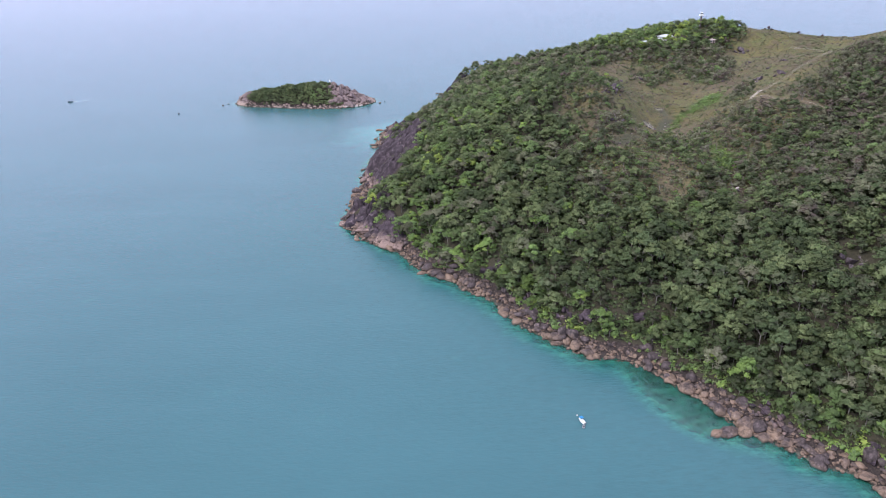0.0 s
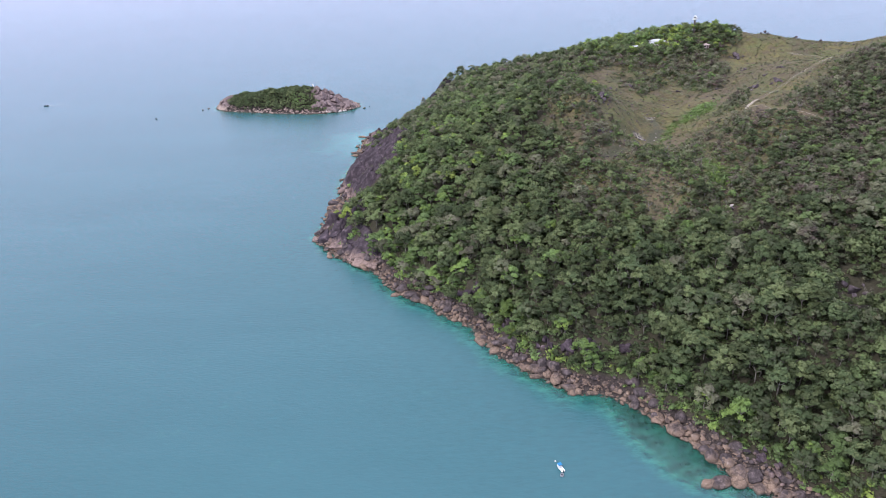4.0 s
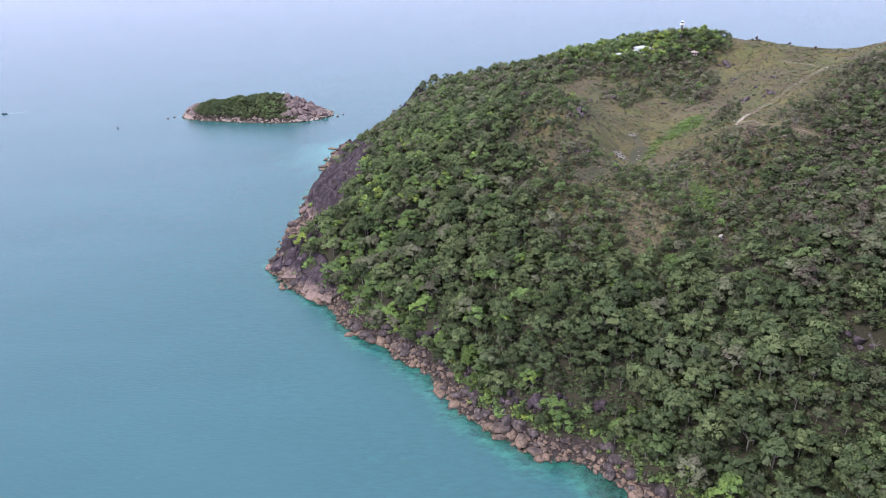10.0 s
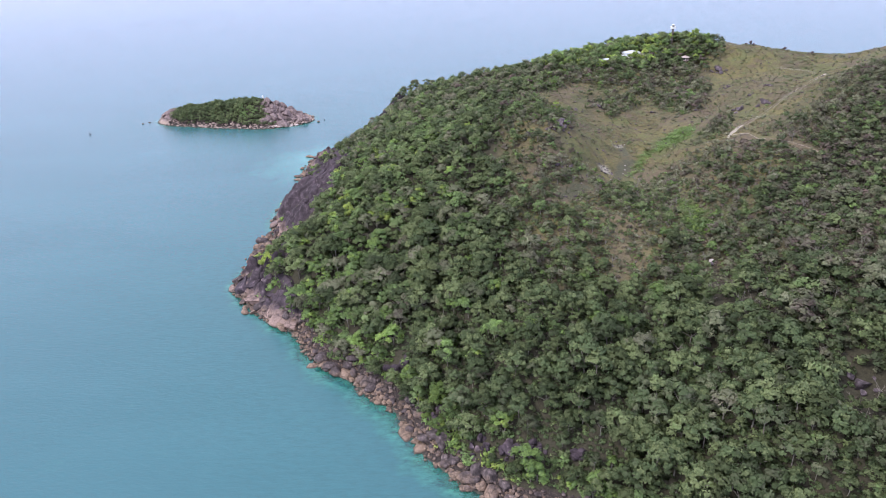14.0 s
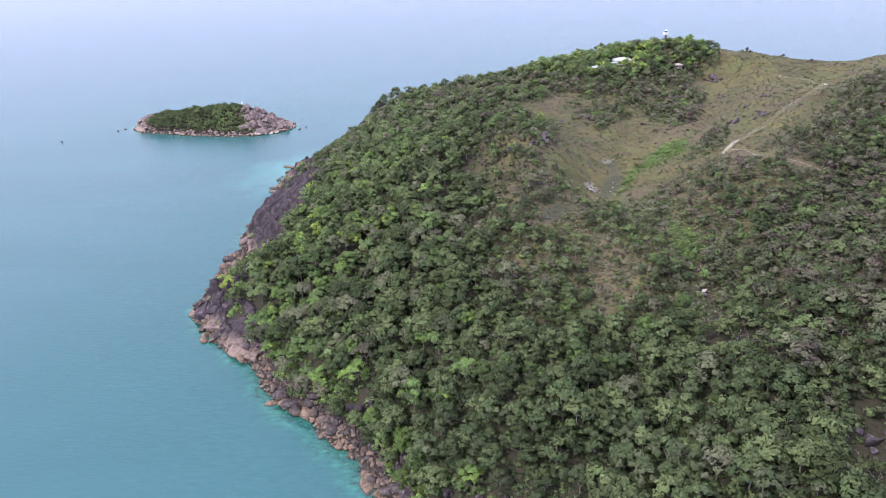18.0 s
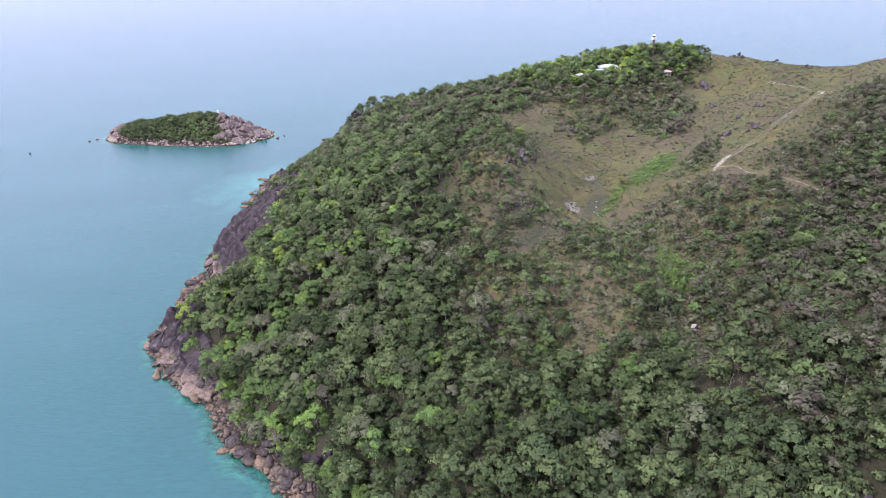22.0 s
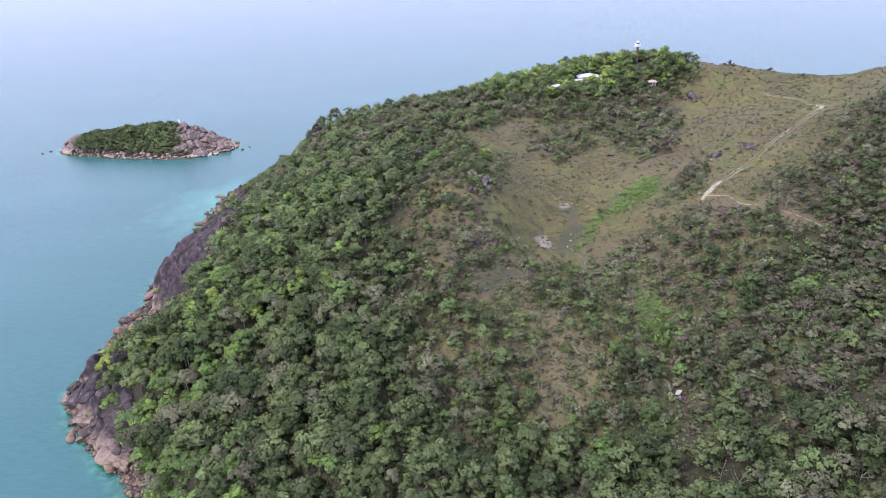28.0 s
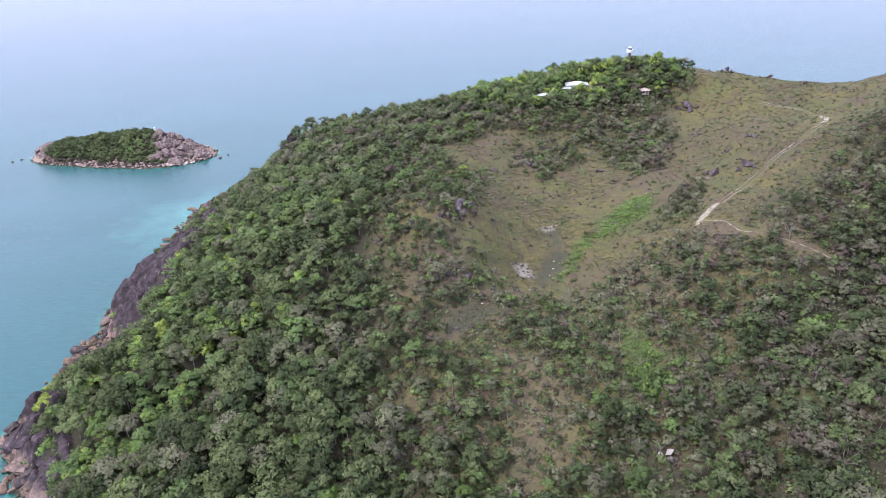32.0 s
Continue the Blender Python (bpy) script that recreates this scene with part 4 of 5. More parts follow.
rows = np.stack([rs.integers(0, 6, n), sx_, sy_, ground_at(sx_, sy_) - 0.3 - 0.7 * belts * (1 - east), (0.55 + 0.6 * rs.random(n)) * (1 + 0.15 * east) * (1 + 0.3 * (sy_ > 500)), rs.random(n) * 6.28, tint], -1)
tagged(new("thin_trees", gather(rows, SMALL, FOLIAGE, "thin_trees")), "small grey-green and fresh green trees thinly covering the slope", "trees", kind="stuff")
poles = [bole(rng, 2.7, 0.09, 1.2, 3) for i in range(3)]
rows[:, 0] = rows[:, 0] % 3
tagged(new("thin_trunks", gather(rows, poles, BARK, "thin_trunks")), "thin pale trunks of small slope trees", "tree trunks", kind="stuff")

# Undergrowth between the trees and along the top of the boulders
spots = scatter(-90, 400, 170, 660, 3.1, 5)
ux, uy = spots[:, 0], spots[:, 1]
ud = shore_distance(LAND, ux, uy)
op, sc, wo = within(OPEN, ux, uy, 10), within(SCRUB, ux, uy, 12), within(SUMMIT_WOOD, ux, uy, 8)
r2 = np.random.default_rng(12)
wet = np.max([within(p, ux, uy, 4) for p in MUD + SAND], 0)
heath = np.clip((0.6 * patchy(ux, uy, 0.13, 0.6) + 0.4 * patchy(ux, uy, 0.41, 1.9) - 0.42) * 7.0, 0.06, 1)
thicket = np.max([within(p, ux, uy, 10) for p in THICKET], 0)
slope = within(RIM, ux, uy, 8)
heath = np.clip(0.35 * heath + 0.6 * slope + 0.14 * (ux > 190) + 1.05 * thicket * (0.5 + 0.7 * patchy(ux, uy, 0.33, 0.4)) - 0.02, 0.1, 0.95)
chance = np.where((op > 0.5) & (wo < 0.5), heath, np.where(sc > 0.5, 0.85, np.where(ud < 18, 0.95, 0.3 + 0.35 * mixed(ux, uy))))
keep = (ux < 174 + (uy - 213) * 0.47) & (uy < 630) & (ud > 5.8 + 2 * np.sin(ux * 0.13)) & (r2.random(len(ux)) < chance) & (cliffy(ux, uy) < 0.6 + 0.35 * r2.random(len(ux)) + (r2.random(len(ux)) < 0.13)) & (wet < 0.5) & (on_track(ux, uy) > np.where(uy < 410, 1.0, 2.2))
keep &= off_outcrops(ux, uy) > 0.6 + 0.5 * r2.random(len(ux))
ux, uy, ud, op, sc = ux[keep], uy[keep], ud[keep], op[keep], sc[keep]
n = len(ux)
wander = patchy(ux, uy, 0.07, 2.2)
thin = mixed(ux, uy)
size = (0.5 + 1.0 * r2.random(n) ** 1.6) * np.where(op > 0.5, 0.8 + 0.9 * thicket[keep], np.where(sc > 0.5, 1.1, 1.9))
tint = np.where((op > 0.5) | (sc > 0.5), 0.06 + 0.14 * wander + 0.14 * r2.random(n) + np.where(r2.random(n) < 0.25, 0.3, 0.0), np.where(r2.random(n) < 0.6 * thin, 0.04 + 0.2 * r2.random(n), 0.42 + 0.26 * r2.random(n)) + np.clip((18 - ud) / 25, 0, 0.26))
tint = np.where(np.max([within(p, ux, uy, 6) for p in LUSH], 0) > 0.5, 0.62 + 0.25 * r2.random(n), tint)
rows = np.stack([r2.integers(0, 6, n), ux, uy, ground_at(ux, uy) + 0.25 * size, size, r2.random(n) * 6.28, np.clip(tint, 0, 1)], -1)
tagged(new("heath_shrubs", gather(rows, SHRUBS, FOLIAGE, "heath_shrubs")), "grey-green and olive shrubs scattered over the heath and under the trees", "shrubs", kind="stuff")

spots = scatter(60, 400, 262, 640, 1.15, 6)
ux, uy = spots[:, 0], spots[:, 1]
op = np.clip(within(OPEN, ux, uy, 10) + within(SCRUB, ux, uy, 12), 0, 1)
bare = np.maximum(op, 0.75 * mixed(ux, uy) * (uy > 262) * (ux > 85))
meadow = 0.5 * patchy(ux, uy, 0.16, 3.0) + 0.5 * patchy(ux, uy, 0.055, 1.2)
keep = (ux < 174 + (uy - 213) * 0.47) & (r2.random(len(ux)) < bare * (0.1 + 0.9 * np.clip(2.4 * meadow - 0.75, 0, 1)) * np.where(uy + 0.3 * (ux - 200) > 500, 0.6, 1.0)) & (on_track(ux, uy) > 2.0) & (within(MUD[0], ux, uy, 3) < 0.6)
ux, uy = ux[keep], uy[keep]
n = len(ux)
tint = np.where(r2.random(n) < 0.3 + 0.5 * patchy(ux, uy, 0.09, 4.0), 0.46 + 0.2 * r2.random(n), 0.04 + 0.3 * r2.random(n))
tint = np.where(np.max([within(p, ux, uy, 6) for p in LUSH], 0) > 0.5, 0.5 + 0.3 * r2.random(n), tint)
size = 0.45 + 0.75 * r2.random(n) ** 1.5
rows = np.stack([r2.integers(0, 5, n), ux, uy, ground_at(ux, uy) - 0.05, size, r2.random(n) * 6.28, np.clip(tint, 0, 1)], -1)
straw = r2.random(n) < 0.62
tagged(new("dry_grass", gather(rows[straw], GRASS, STRAW, "dry_grass")), "straw-coloured dry grass tussocks over the open hollow", "grass", kind="stuff")
rows = rows[~straw]
tagged(new("heath_tussocks", gather(rows, GRASS, FOLIAGE, "heath_tussocks")), "low dry tussocks and herbs over the open hollow", "tussocks", kind="stuff")

# Tall green grass of the wet ground
spots = scatter(125, 220, 350, 495, 0.95, 27)
ux, uy = spots[:, 0], spots[:, 1]
wet = np.max([within(p, ux, uy, 9) for p in LUSH], 0)
keep = r2.random(len(ux)) < np.clip(1.6 * wet - 0.4, 0, 1) * (0.5 + patchy(ux, uy, 0.35, 0.3))
ux, uy = ux[keep], uy[keep]
n = len(ux)
rows = np.stack([r2.integers(0, 5, n), ux, uy, ground_at(ux, uy) - 0.05, 0.8 + 0.8 * r2.random(n) ** 2, r2.random(n) * 6.28, np.where(uy > 420, 0.61, 0.47) + 0.2 * patchy(ux, uy, 0.2, 1.1) + 0.1 * r2.random(n)], -1)
tagged(new("lush_grass", gather(rows, GRASS, FOLIAGE, "lush_grass")), "tall fresh green grass and herbs on the wet ground of the hollow", "grass", kind="stuff")

# Ferns and saplings on the forest floor behind the shore
spots = scatter(0, 190, 180, 350, 1.9, 23)
ux, uy = spots[:, 0], spots[:, 1]
ud = shore_distance(LAND, ux, uy)
keep = (ud > 7.5) & (ud < 75) & (r2.random(len(ux)) < 0.8) & (off_outcrops(ux, uy) > 0.7) & (ux < 174 + (uy - 213) * 0.47)
ux, uy, ud = ux[keep], uy[keep], ud[keep]
n = len(ux)
rows = np.stack([r2.integers(0, 5, n), ux, uy, ground_at(ux, uy) + 0.2, 0.9 + 0.8 * r2.random(n), r2.random(n) * 6.28, np.clip(0.36 + 0.14 * r2.random(n) + np.clip((16 - ud) / 60, 0, 0.12), 0, 1)], -1)
tagged(new("ferns", gather(rows, LOW, FOLIAGE, "ferns")), "green ferns and saplings covering the forest floor", "ferns", kind="stuff")

# Low bracken and dry scrub under the thin trees of the mosaic
spots = scatter(60, 260, 262, 425, 1.6, 29)
ux, uy = spots[:, 0], spots[:, 1]
cover = np.maximum(mixed(ux, uy), 0.8 * zones(ux, uy)[0]) * (1 - 0.7 * within(OPEN, ux, uy, 10)) * (1 - 0.3 * within(BARE_BAND, ux, uy, 8))
keep = (r2.random(len(ux)) < 0.75 * cover * (0.35 + patchy(ux, uy, 0.21, 2.7))) & (on_track(ux, uy) > 1.5) & (np.max([within(p, ux, uy, 4) for p in LUSH + MUD], 0) < 0.5) & (ux < 174 + (uy - 213) * 0.47)
ux, uy = ux[keep], uy[keep]
n = len(ux)
tint = np.where(r2.random(n) < 0.15 + 0.4 * patchy(ux, uy, 0.1, 0.8), 0.5 + 0.3 * r2.random(n), 0.2 * r2.random(n) ** 1.6)
rows = np.stack([r2.integers(0, 5, n), ux, uy, ground_at(ux, uy) + 0.15, 0.55 + 0.8 * r2.random(n) ** 1.6, r2.random(n) * 6.28, tint], -1)
tagged(new("bracken", gather(rows, LOW, FOLIAGE, "bracken")), "low bracken and dry grey scrub under the thin trees", "undergrowth", kind="stuff")

# Dead trees
snags = [bulk("bare_branches", *snag(rng, 6.6), BARK) for i in range(3)]
r3 = np.random.default_rng(21)
for k, (x, y) in enumerate([(88, 352), (190, 359), (215, 393), (66, 368), (52, 356), (192, 366), (120, 300), (150, 300), (176, 305), (140, 258), (98, 300), (30, 372), (200, 345), (182, 330), (208, 372), (160, 262)] + [(int(a), int(b)) for a, b in zip(20 + 200 * r3.random(90), 255 + 165 * r3.random(90)) if shore_distance(LAND, np.array(a), np.array(b)) > 18]):
    tree = tagged(new("dead_tree"), "bare dead tree with pale forked branches", "dead tree", "dead trees of the forest")
    tree.matrix_world = pose(x, y, float(ground_at(x, y)), 0, 0, 70 * k) @ Matrix.Scale(0.6 + 0.35 * r3.random(), 4)
    new("trunk", snags[k % 3]).parent = tree

# Bush of the islet
spots = scatter(-262, -110, 770, 850, 3.9, 9)
bx, by = spots[:, 0], spots[:, 1]
bd = shore_distance(ISLET_SHORE, bx, by)
keep = (bd > 4.6 + 1.5 * np.sin(bx * 0.2)) & (bx < -145 - (by - 790) * 0.5 + 8 * (r3.random(len(bx)) ** 3)) & (bx > -250)
bx, by = bx[keep], by[keep]
n = len(bx)
lump = np.max([np.clip(1.2 - np.hypot((bx - cx) / wide, (by - 808) / 17), 0, 1) for cx, wide in ((-236, 12), (-203, 15), (-182, 14))], 0)
rows = np.stack([r3.integers(0, 5, n), bx, by, islet_height(bx, by) - 1.2, (0.5 + 0.35 * r3.random(n) ** 1.5) * (1 + 0.5 * lump), r3.random(n) * 6.28,
                 0.36 + 0.16 * r3.random(n) + np.exp(-(((bx + 165) / 14) ** 2 + ((by - 790) / 12) ** 2)) * 0.3], -1)
tagged(new("islet_bush", gather(rows, FARTHER["dark_broadleaf"], FOLIAGE, "islet_bush")), "dense dark green bush over the islet's crest", "bush", kind="stuff")


# ---- rocks ----
def boulder(rng, level, flat=0.7, cuts=5, near=0.4):
    """A weathered boulder: a ball cut by joint planes, rounded and pitted."""
    bm = bmesh.new()
    bmesh.ops.create_icosphere(bm, subdivisions=level, radius=1.0)
    planes = [(Vector(rng.normal(size=3)).normalized(), near + 0.34 * rng.random()) for _ in range(cuts + 6)]
    shift = Vector(rng.random(3) * 40)
    for v in bm.verts:
        for n, d in planes:
            over = v.co.dot(n) - d
            if over > 0:
                v.co -= n * over * 0.96
        v.co *= 1.12 + 0.1 * noise.noise(v.co * 1.4 + shift) + 0.05 * noise.noise(v.co * 4.0 + shift)
        v.co.z *= flat
    return bm


def arrays(bm):
    v = np.array([p.co[:] for p in bm.verts])
    f = np.array([[p.index for p in q.verts] for q in bm.faces])
    bm.free()
    return v, f


rng = np.random.default_rng(31)
BOULDERS = [bulk("boulder", *arrays(boulder(rng, 3 if i < 4 else 2, 0.6 + 0.3 * rng.random(), near=0.5)), ROCK, True) for i in range(12)]
STONES = [arrays(boulder(rng, 1, 0.65)) for i in range(3)] + [(ICO_V * (0.75 + 0.5 * rng.random((12, 1))) * (1.15, 0.9, 0.7), ICO_F) for i in range(3)]


def set_boulder(x, y, z, size, long, turn, mesh, label="rounded tan and grey granite boulder on the shore", group="boulders of the shore", tilt=0.0, name="boulder"):
    ob = tagged(new(name, mesh), label, "boulder", group)
    ob.matrix_world = pose(x, y, z, tilt, 0, turn) @ Matrix.Diagonal((size * long, size, size * 0.9, 1))
    return ob


def along(line, gap):
    """Places along a polyline with the landward direction."""
    out = []
    for (x0, y0), (x1, y1) in zip(line, line[1:]):
        d = math.hypot(x1 - x0, y1 - y0)
        for k in range(max(1, int(d / gap))):
            u = (k + 0.5) / max(1, int(d / gap))
            out.append((x0 + (x1 - x0) * u, y0 + (y1 - y0) * u, -(y1 - y0) / d, (x1 - x0) / d))
    return out


r4 = np.random.default_rng(41)
BEACH = SHORE[11:]
for x, y, nx, ny in along(BEACH, 1.05):
    inland = -1.0 + 7.6 * r4.random() ** 1.2
    size = 0.65 + 2.5 * r4.random() ** 3.0
    x, y = x + nx * inland + r4.normal() * 0.7, y + ny * inland + r4.normal() * 0.7
    z = max(float(ground_at(x, y)), -0.6) + size * (0.1 + 0.4 * r4.random())
    set_boulder(x, y, z, size, 1.0 + 0.6 * r4.random(), r4.random() * 360, BOULDERS[int(r4.integers(12))], tilt=r4.normal() * 12)
# The large ones that stand out
for x, y, size, long, turn, label in ((94.3, 206.0, 2.6, 1.3, 12, "rounded boulder lying in the shallows"), (99.2, 206.8, 3.2, 1.45, 20, "long rounded boulder lying in the shallows"), (110, 203, 2.2, 1.5, 40, "large pale rounded boulder at the water's edge"),
                                      (-24, 348, 2.2, 2.0, 10, "flat dark rock standing alone off the shore"), (25, 291, 2.1, 1.7, 30, "dark boulder half in the water"),
                                      (56, 259, 2.3, 1.3, 70, "dark pointed boulder at the water's edge"), (33, 293, 3.4, 1.4, 0, "great pale-fronted boulder on the shore"),
                                      (46, 276, 2.8, 1.2, 50, "large grey boulder above the water"), (94, 238, 2.5, 1.2, 80, "pale round boulder amid smaller stones"), (103, 216, 3.0, 0.9, 30, "tall leaning brown boulder"),
                                      (108, 219, 2.6, 1.0, 120, "tall leaning brown boulder"), (42, 271, 1.6, 2.0, 5, "flat slab awash beside the shore"), (140, 188, 3.2, 1.2, 60, "large dark boulder under the trees"),
                                      (-4, 345, 2.8, 1.5, 15, "blocky boulder with a pale face"), (-13, 352, 2.2, 1.2, 75, "blocky boulder with a pale face")):
    set_boulder(x, y, max(float(ground_at(x, y)), -0.3) + size * 0.1, size, long, turn, BOULDERS[int(r4.integers(12))], label)

rows = []
for x, y, nx, ny in along(BEACH, 0.7):
    out = 1 + 9 * r4.random()
    x, y = x - nx * out, y - ny * out
    size = 0.5 + 1.0 * r4.random() ** 2
    rows.append((int(r4.integers(6)), x, y, min(float(ground_at(x, y)) + 0.2, -0.35 - 0.5 * size), size, r4.random() * 6.28, 1.0))
tagged(new("sunken_stones", gather(rows, STONES, ROCK, "sunken_stones")), "dark stones under the clear water along the shore", "stones", kind="stuff")
rows = []
for x, y, nx, ny in along(BEACH, 0.15) + [p for p in along(SHORE[:12], 0.6) if not 506 < p[1] < 598]:
    inland = -1.8 + 9.0 * r4.random()
    x, y = x + nx * inland, y + ny * inland
    size = 0.3 + 1.1 * r4.random() ** 2.2
    rows.append((int(r4.integers(6)), x, y, max(float(ground_at(x, y)), -0.6) + size * 0.35, size, r4.random() * 6.28, 2.2 * r4.random() - 1.3))
tagged(new("shore_stones", gather(rows, STONES, ROCK, "shore_stones")), "broken tan and grey stones filling the shore between boulders", "stones", kind="stuff")


def crag(name, label, cx, cy, lx, ly, turn, lift, mat, seed, base=ground_at, step=0.7, coast=LAND, chunk=1.0):
    """A bare rock mass over the slope, split by joints into ribs and blocks; its rim dips under the earth."""
    c, s = math.cos(radians(turn)), math.sin(radians(turn))
    u, v = np.meshgrid(np.arange(-lx, lx + step, step), np.arange(-ly, ly + step, step))
    x, y = cx + u * c - v * s, cy + u * s + v * c
    rim = np.clip(1.0 - (u / lx) ** 2 - (v / ly) ** 2, -0.6, 1)
    rib = np.empty(u.shape)
    for j in range(u.shape[0]):
        for i in range(u.shape[1]):
            p = Vector((u[j, i] + seed * 9, v[j, i], seed))
            p += noise.noise_vector(p * 0.11) * 3.0
            reach, seats = noise.voronoi(Vector((p.x * 0.1, p.y * 0.15, seed)))
            joint = min(1.0, (reach[1] - reach[0]) * 2.6) ** 0.5
            block = noise.cell(seats[0] * 37.0)
            small, nooks = noise.voronoi(Vector((p.x * 0.27, p.y * 0.36, seed + 5)))
            chip = min(1.0, (small[1] - small[0]) * 2.2) ** 0.6
            rib[j, i] = 0.55 + chunk * 0.6 * block + chunk * 0.55 * (joint - 1) + chunk * 0.2 * noise.cell(nooks[0] * 53.0) + chunk * 0.2 * (chip - 1) + 0.12 * noise.noise(p * 0.5)
    edge = np.clip(rim * 3.0, -1.6, 1.0)
    ashore = np.clip((shore_distance(coast, x, y) + 1.0) / 5.0, 0, 1)
    z = np.where(ashore > 0, np.maximum(base(x, y), -1.2), base(x, y) - 1.5) + lift * edge * (0.3 + 0.9 * rib) * ashore - 0.3
    ob = sheet(name, x, y, z, quad_keep(rim > -0.55), mat)
    return tagged(ob, label, "rock face")


crag("headland_rock", "bare purple-brown granite point sloping into the sea", -64, 424, 22, 19, 35, 5.4, CLIFF, 3.1, chunk=1.6)
crag("headland_rock", "cracked granite buttress beside the point", -53, 402, 15, 11, -50, 3.5, CLIFF, 8.7)
crag("headland_rock", "low granite buttress above the boulders", -46, 391, 14, 10, -42, 3.6, CLIFF, 9.9)
crag("rock_face", "tall dark weathered granite face above the sea", -55, 516, 29, 28, 8, 5.4, CLIFF, 5.4, chunk=0.85)
crag("rock_face", "dark granite shore ledge under scrub", -53, 553, 29, 30, 4, 5.0, CLIFF, 11.2, chunk=0.85)
crag("rock_face", "low rocky shore ledge", -58, 594, 25, 27, 0, 4.6, CLIFF, 14.9, chunk=0.8)
crag("rock_face", "low rocky point below the trees", -64, 643, 14, 27, 10, 4.5, CLIFF, 17.3)
# the overhang's shade is put into this rock's colour
crag("cliff", "overhanging cliff on the skyline, its shade painted black", -6, 630, 14, 15, 30, 6.5, SHADE_GRANITE, 21.0, chunk=0.8)
crag("rock_face", "broken granite rocks between the point and the cliff", -74, 465, 8, 18, 0, 2.2, CLIFF, 25.0)
for x, y, size, long in ((-81, 449, 1.1, 1.6), (-78, 470, 1.7, 1.5), (-77, 475, 2.1, 1.4), (-81, 481, 0.8, 1.3), (-78, 492, 2.2, 1.4), (-80, 612, 2.6, 2.2), (-79, 604, 2.2, 1.8), (-80, 664, 1.6, 2.4), (-83, 434, 1.0, 1.5), (-84, 462, 0.8, 1.2), (-76, 467, 1.5, 1.2), (-74, 461, 2.0, 1.3)):
    set_boulder(x, y, 0.2, size, long, x * 7, BOULDERS[int(r4.integers(12))], "dark rock standing out of the water off the point", "rocks off the point")

# Boulders fallen along the foot of the western cliffs
r5 = np.random.default_rng(53)
FALLEN = [arrays(boulder(r5, 2, 0.75)) for i in range(6)]
rows = []
for x, y, nx, ny in along(SHORE[:13], 1.5):
    if 505 < y < 598 and r5.random() < 0.85:
        continue
    inland = -3.5 + 8 * r5.random()
    size = 1.0 + 2.2 * r5.random() ** 2
    x, y = x + nx * inland + r5.normal(), y + ny * inland + r5.normal()
    z = max(float(ground_at(x, y)), -0.5) + (1.6 if inland > 1.5 else 0.1) + size * 0.2
    rows.append((int(r5.integers(6)), x, y, z, size, r5.random() * 6.28, 2.2 * r5.random() - 1.4))
for k in range(60):
    y = 448 + 54 * r5.random()
    x, size = -76 - 6 * r5.random() ** 1.5 - 3 * math.exp(-((y - 440) / 10) ** 2), 0.9 + 1.9 * r5.random() ** 2
    rows.append((int(r5.integers(6)), x, y, 0.2 + size * 0.25, size, r5.random() * 6.28, 2.0 * r5.random() - 1.4))
tagged(new("fallen_boulders", gather(rows, FALLEN, ROCK, "fallen_boulders")), "tan and purple granite boulders fallen below the cliffs", "boulders", kind="stuff")

# Dark jagged outcrops at the foot of the woods
JAGGED = [bulk("outcrop_rock", *arrays(boulder(rng, 3, 1.0, 10, 0.3)), CLIFF, False) for i in range(5)]
for ox, oy, reach in OUTCROPS:
    for k in range(9):
        a, far = r4.random() * 6.28, reach * 0.8 * math.sqrt(r4.random())
        x, y, size = ox + math.cos(a) * far, oy + math.sin(a) * far, reach * (0.22 + 0.3 * r4.random())
        set_boulder(x, y, float(ground_at(x, y)) + size * 0.45, size, 0.8 + 0.6 * r4.random(), r4.random() * 360, JAGGED[k % 5], "dark jagged granite outcrop at the edge of the woods", "outcrops above the shore", r4.normal() * 18, name="outcrop_rock")

# Great slabs of the point, leaning into the sea
SLABS = [bulk("great_boulder", *arrays(boulder(rng, 4, 0.72, 6)), CLIFF, True) for i in range(4)]
for k, (x, y, z, size, long, turn, lean) in enumerate(((-62, 408, 2.4, 8.0, 1.25, 40, 18), (-72, 420, 2.2, 7.6, 1.2, 60, 14), (-47, 388, 1.6, 6.2, 1.5, 140, 14), (-57, 399, 0.8, 4.6, 1.3, 45, 10), (-54, 405, 6.0, 5.0, 1.1, 20, 20),
                                               (-80, 423, 0.6, 3.4, 1.2, 80, 8), (-75, 432, 2.0, 5.6, 1.2, 100, 10), (-40, 381, 1.8, 4.0, 1.4, 130, 12), (-66, 414, 7.2, 4.6, 1.3, 50, 20), (-60, 418, 11.0, 4.0, 1.0, 10, 15))):
    set_boulder(x, y, z, size, long, turn, SLABS[k % 4], "huge weathered purple-grey granite slab of the rocky point", "slabs of the rocky point", lean, name="great_boulder")
for k, (x, y, z, size, long, turn, lean) in enumerate((
                                               (-77, 512, 0.6, 4.6, 1.2, 95, 8), (-72, 501, 0.8, 4.0, 1.2, 60, 10))):
    set_boulder(x, y, z, size, long, turn, SLABS[k % 4], "huge dark granite slab at the foot of the cliff", "slabs of the rocky point", lean, name="great_boulder")
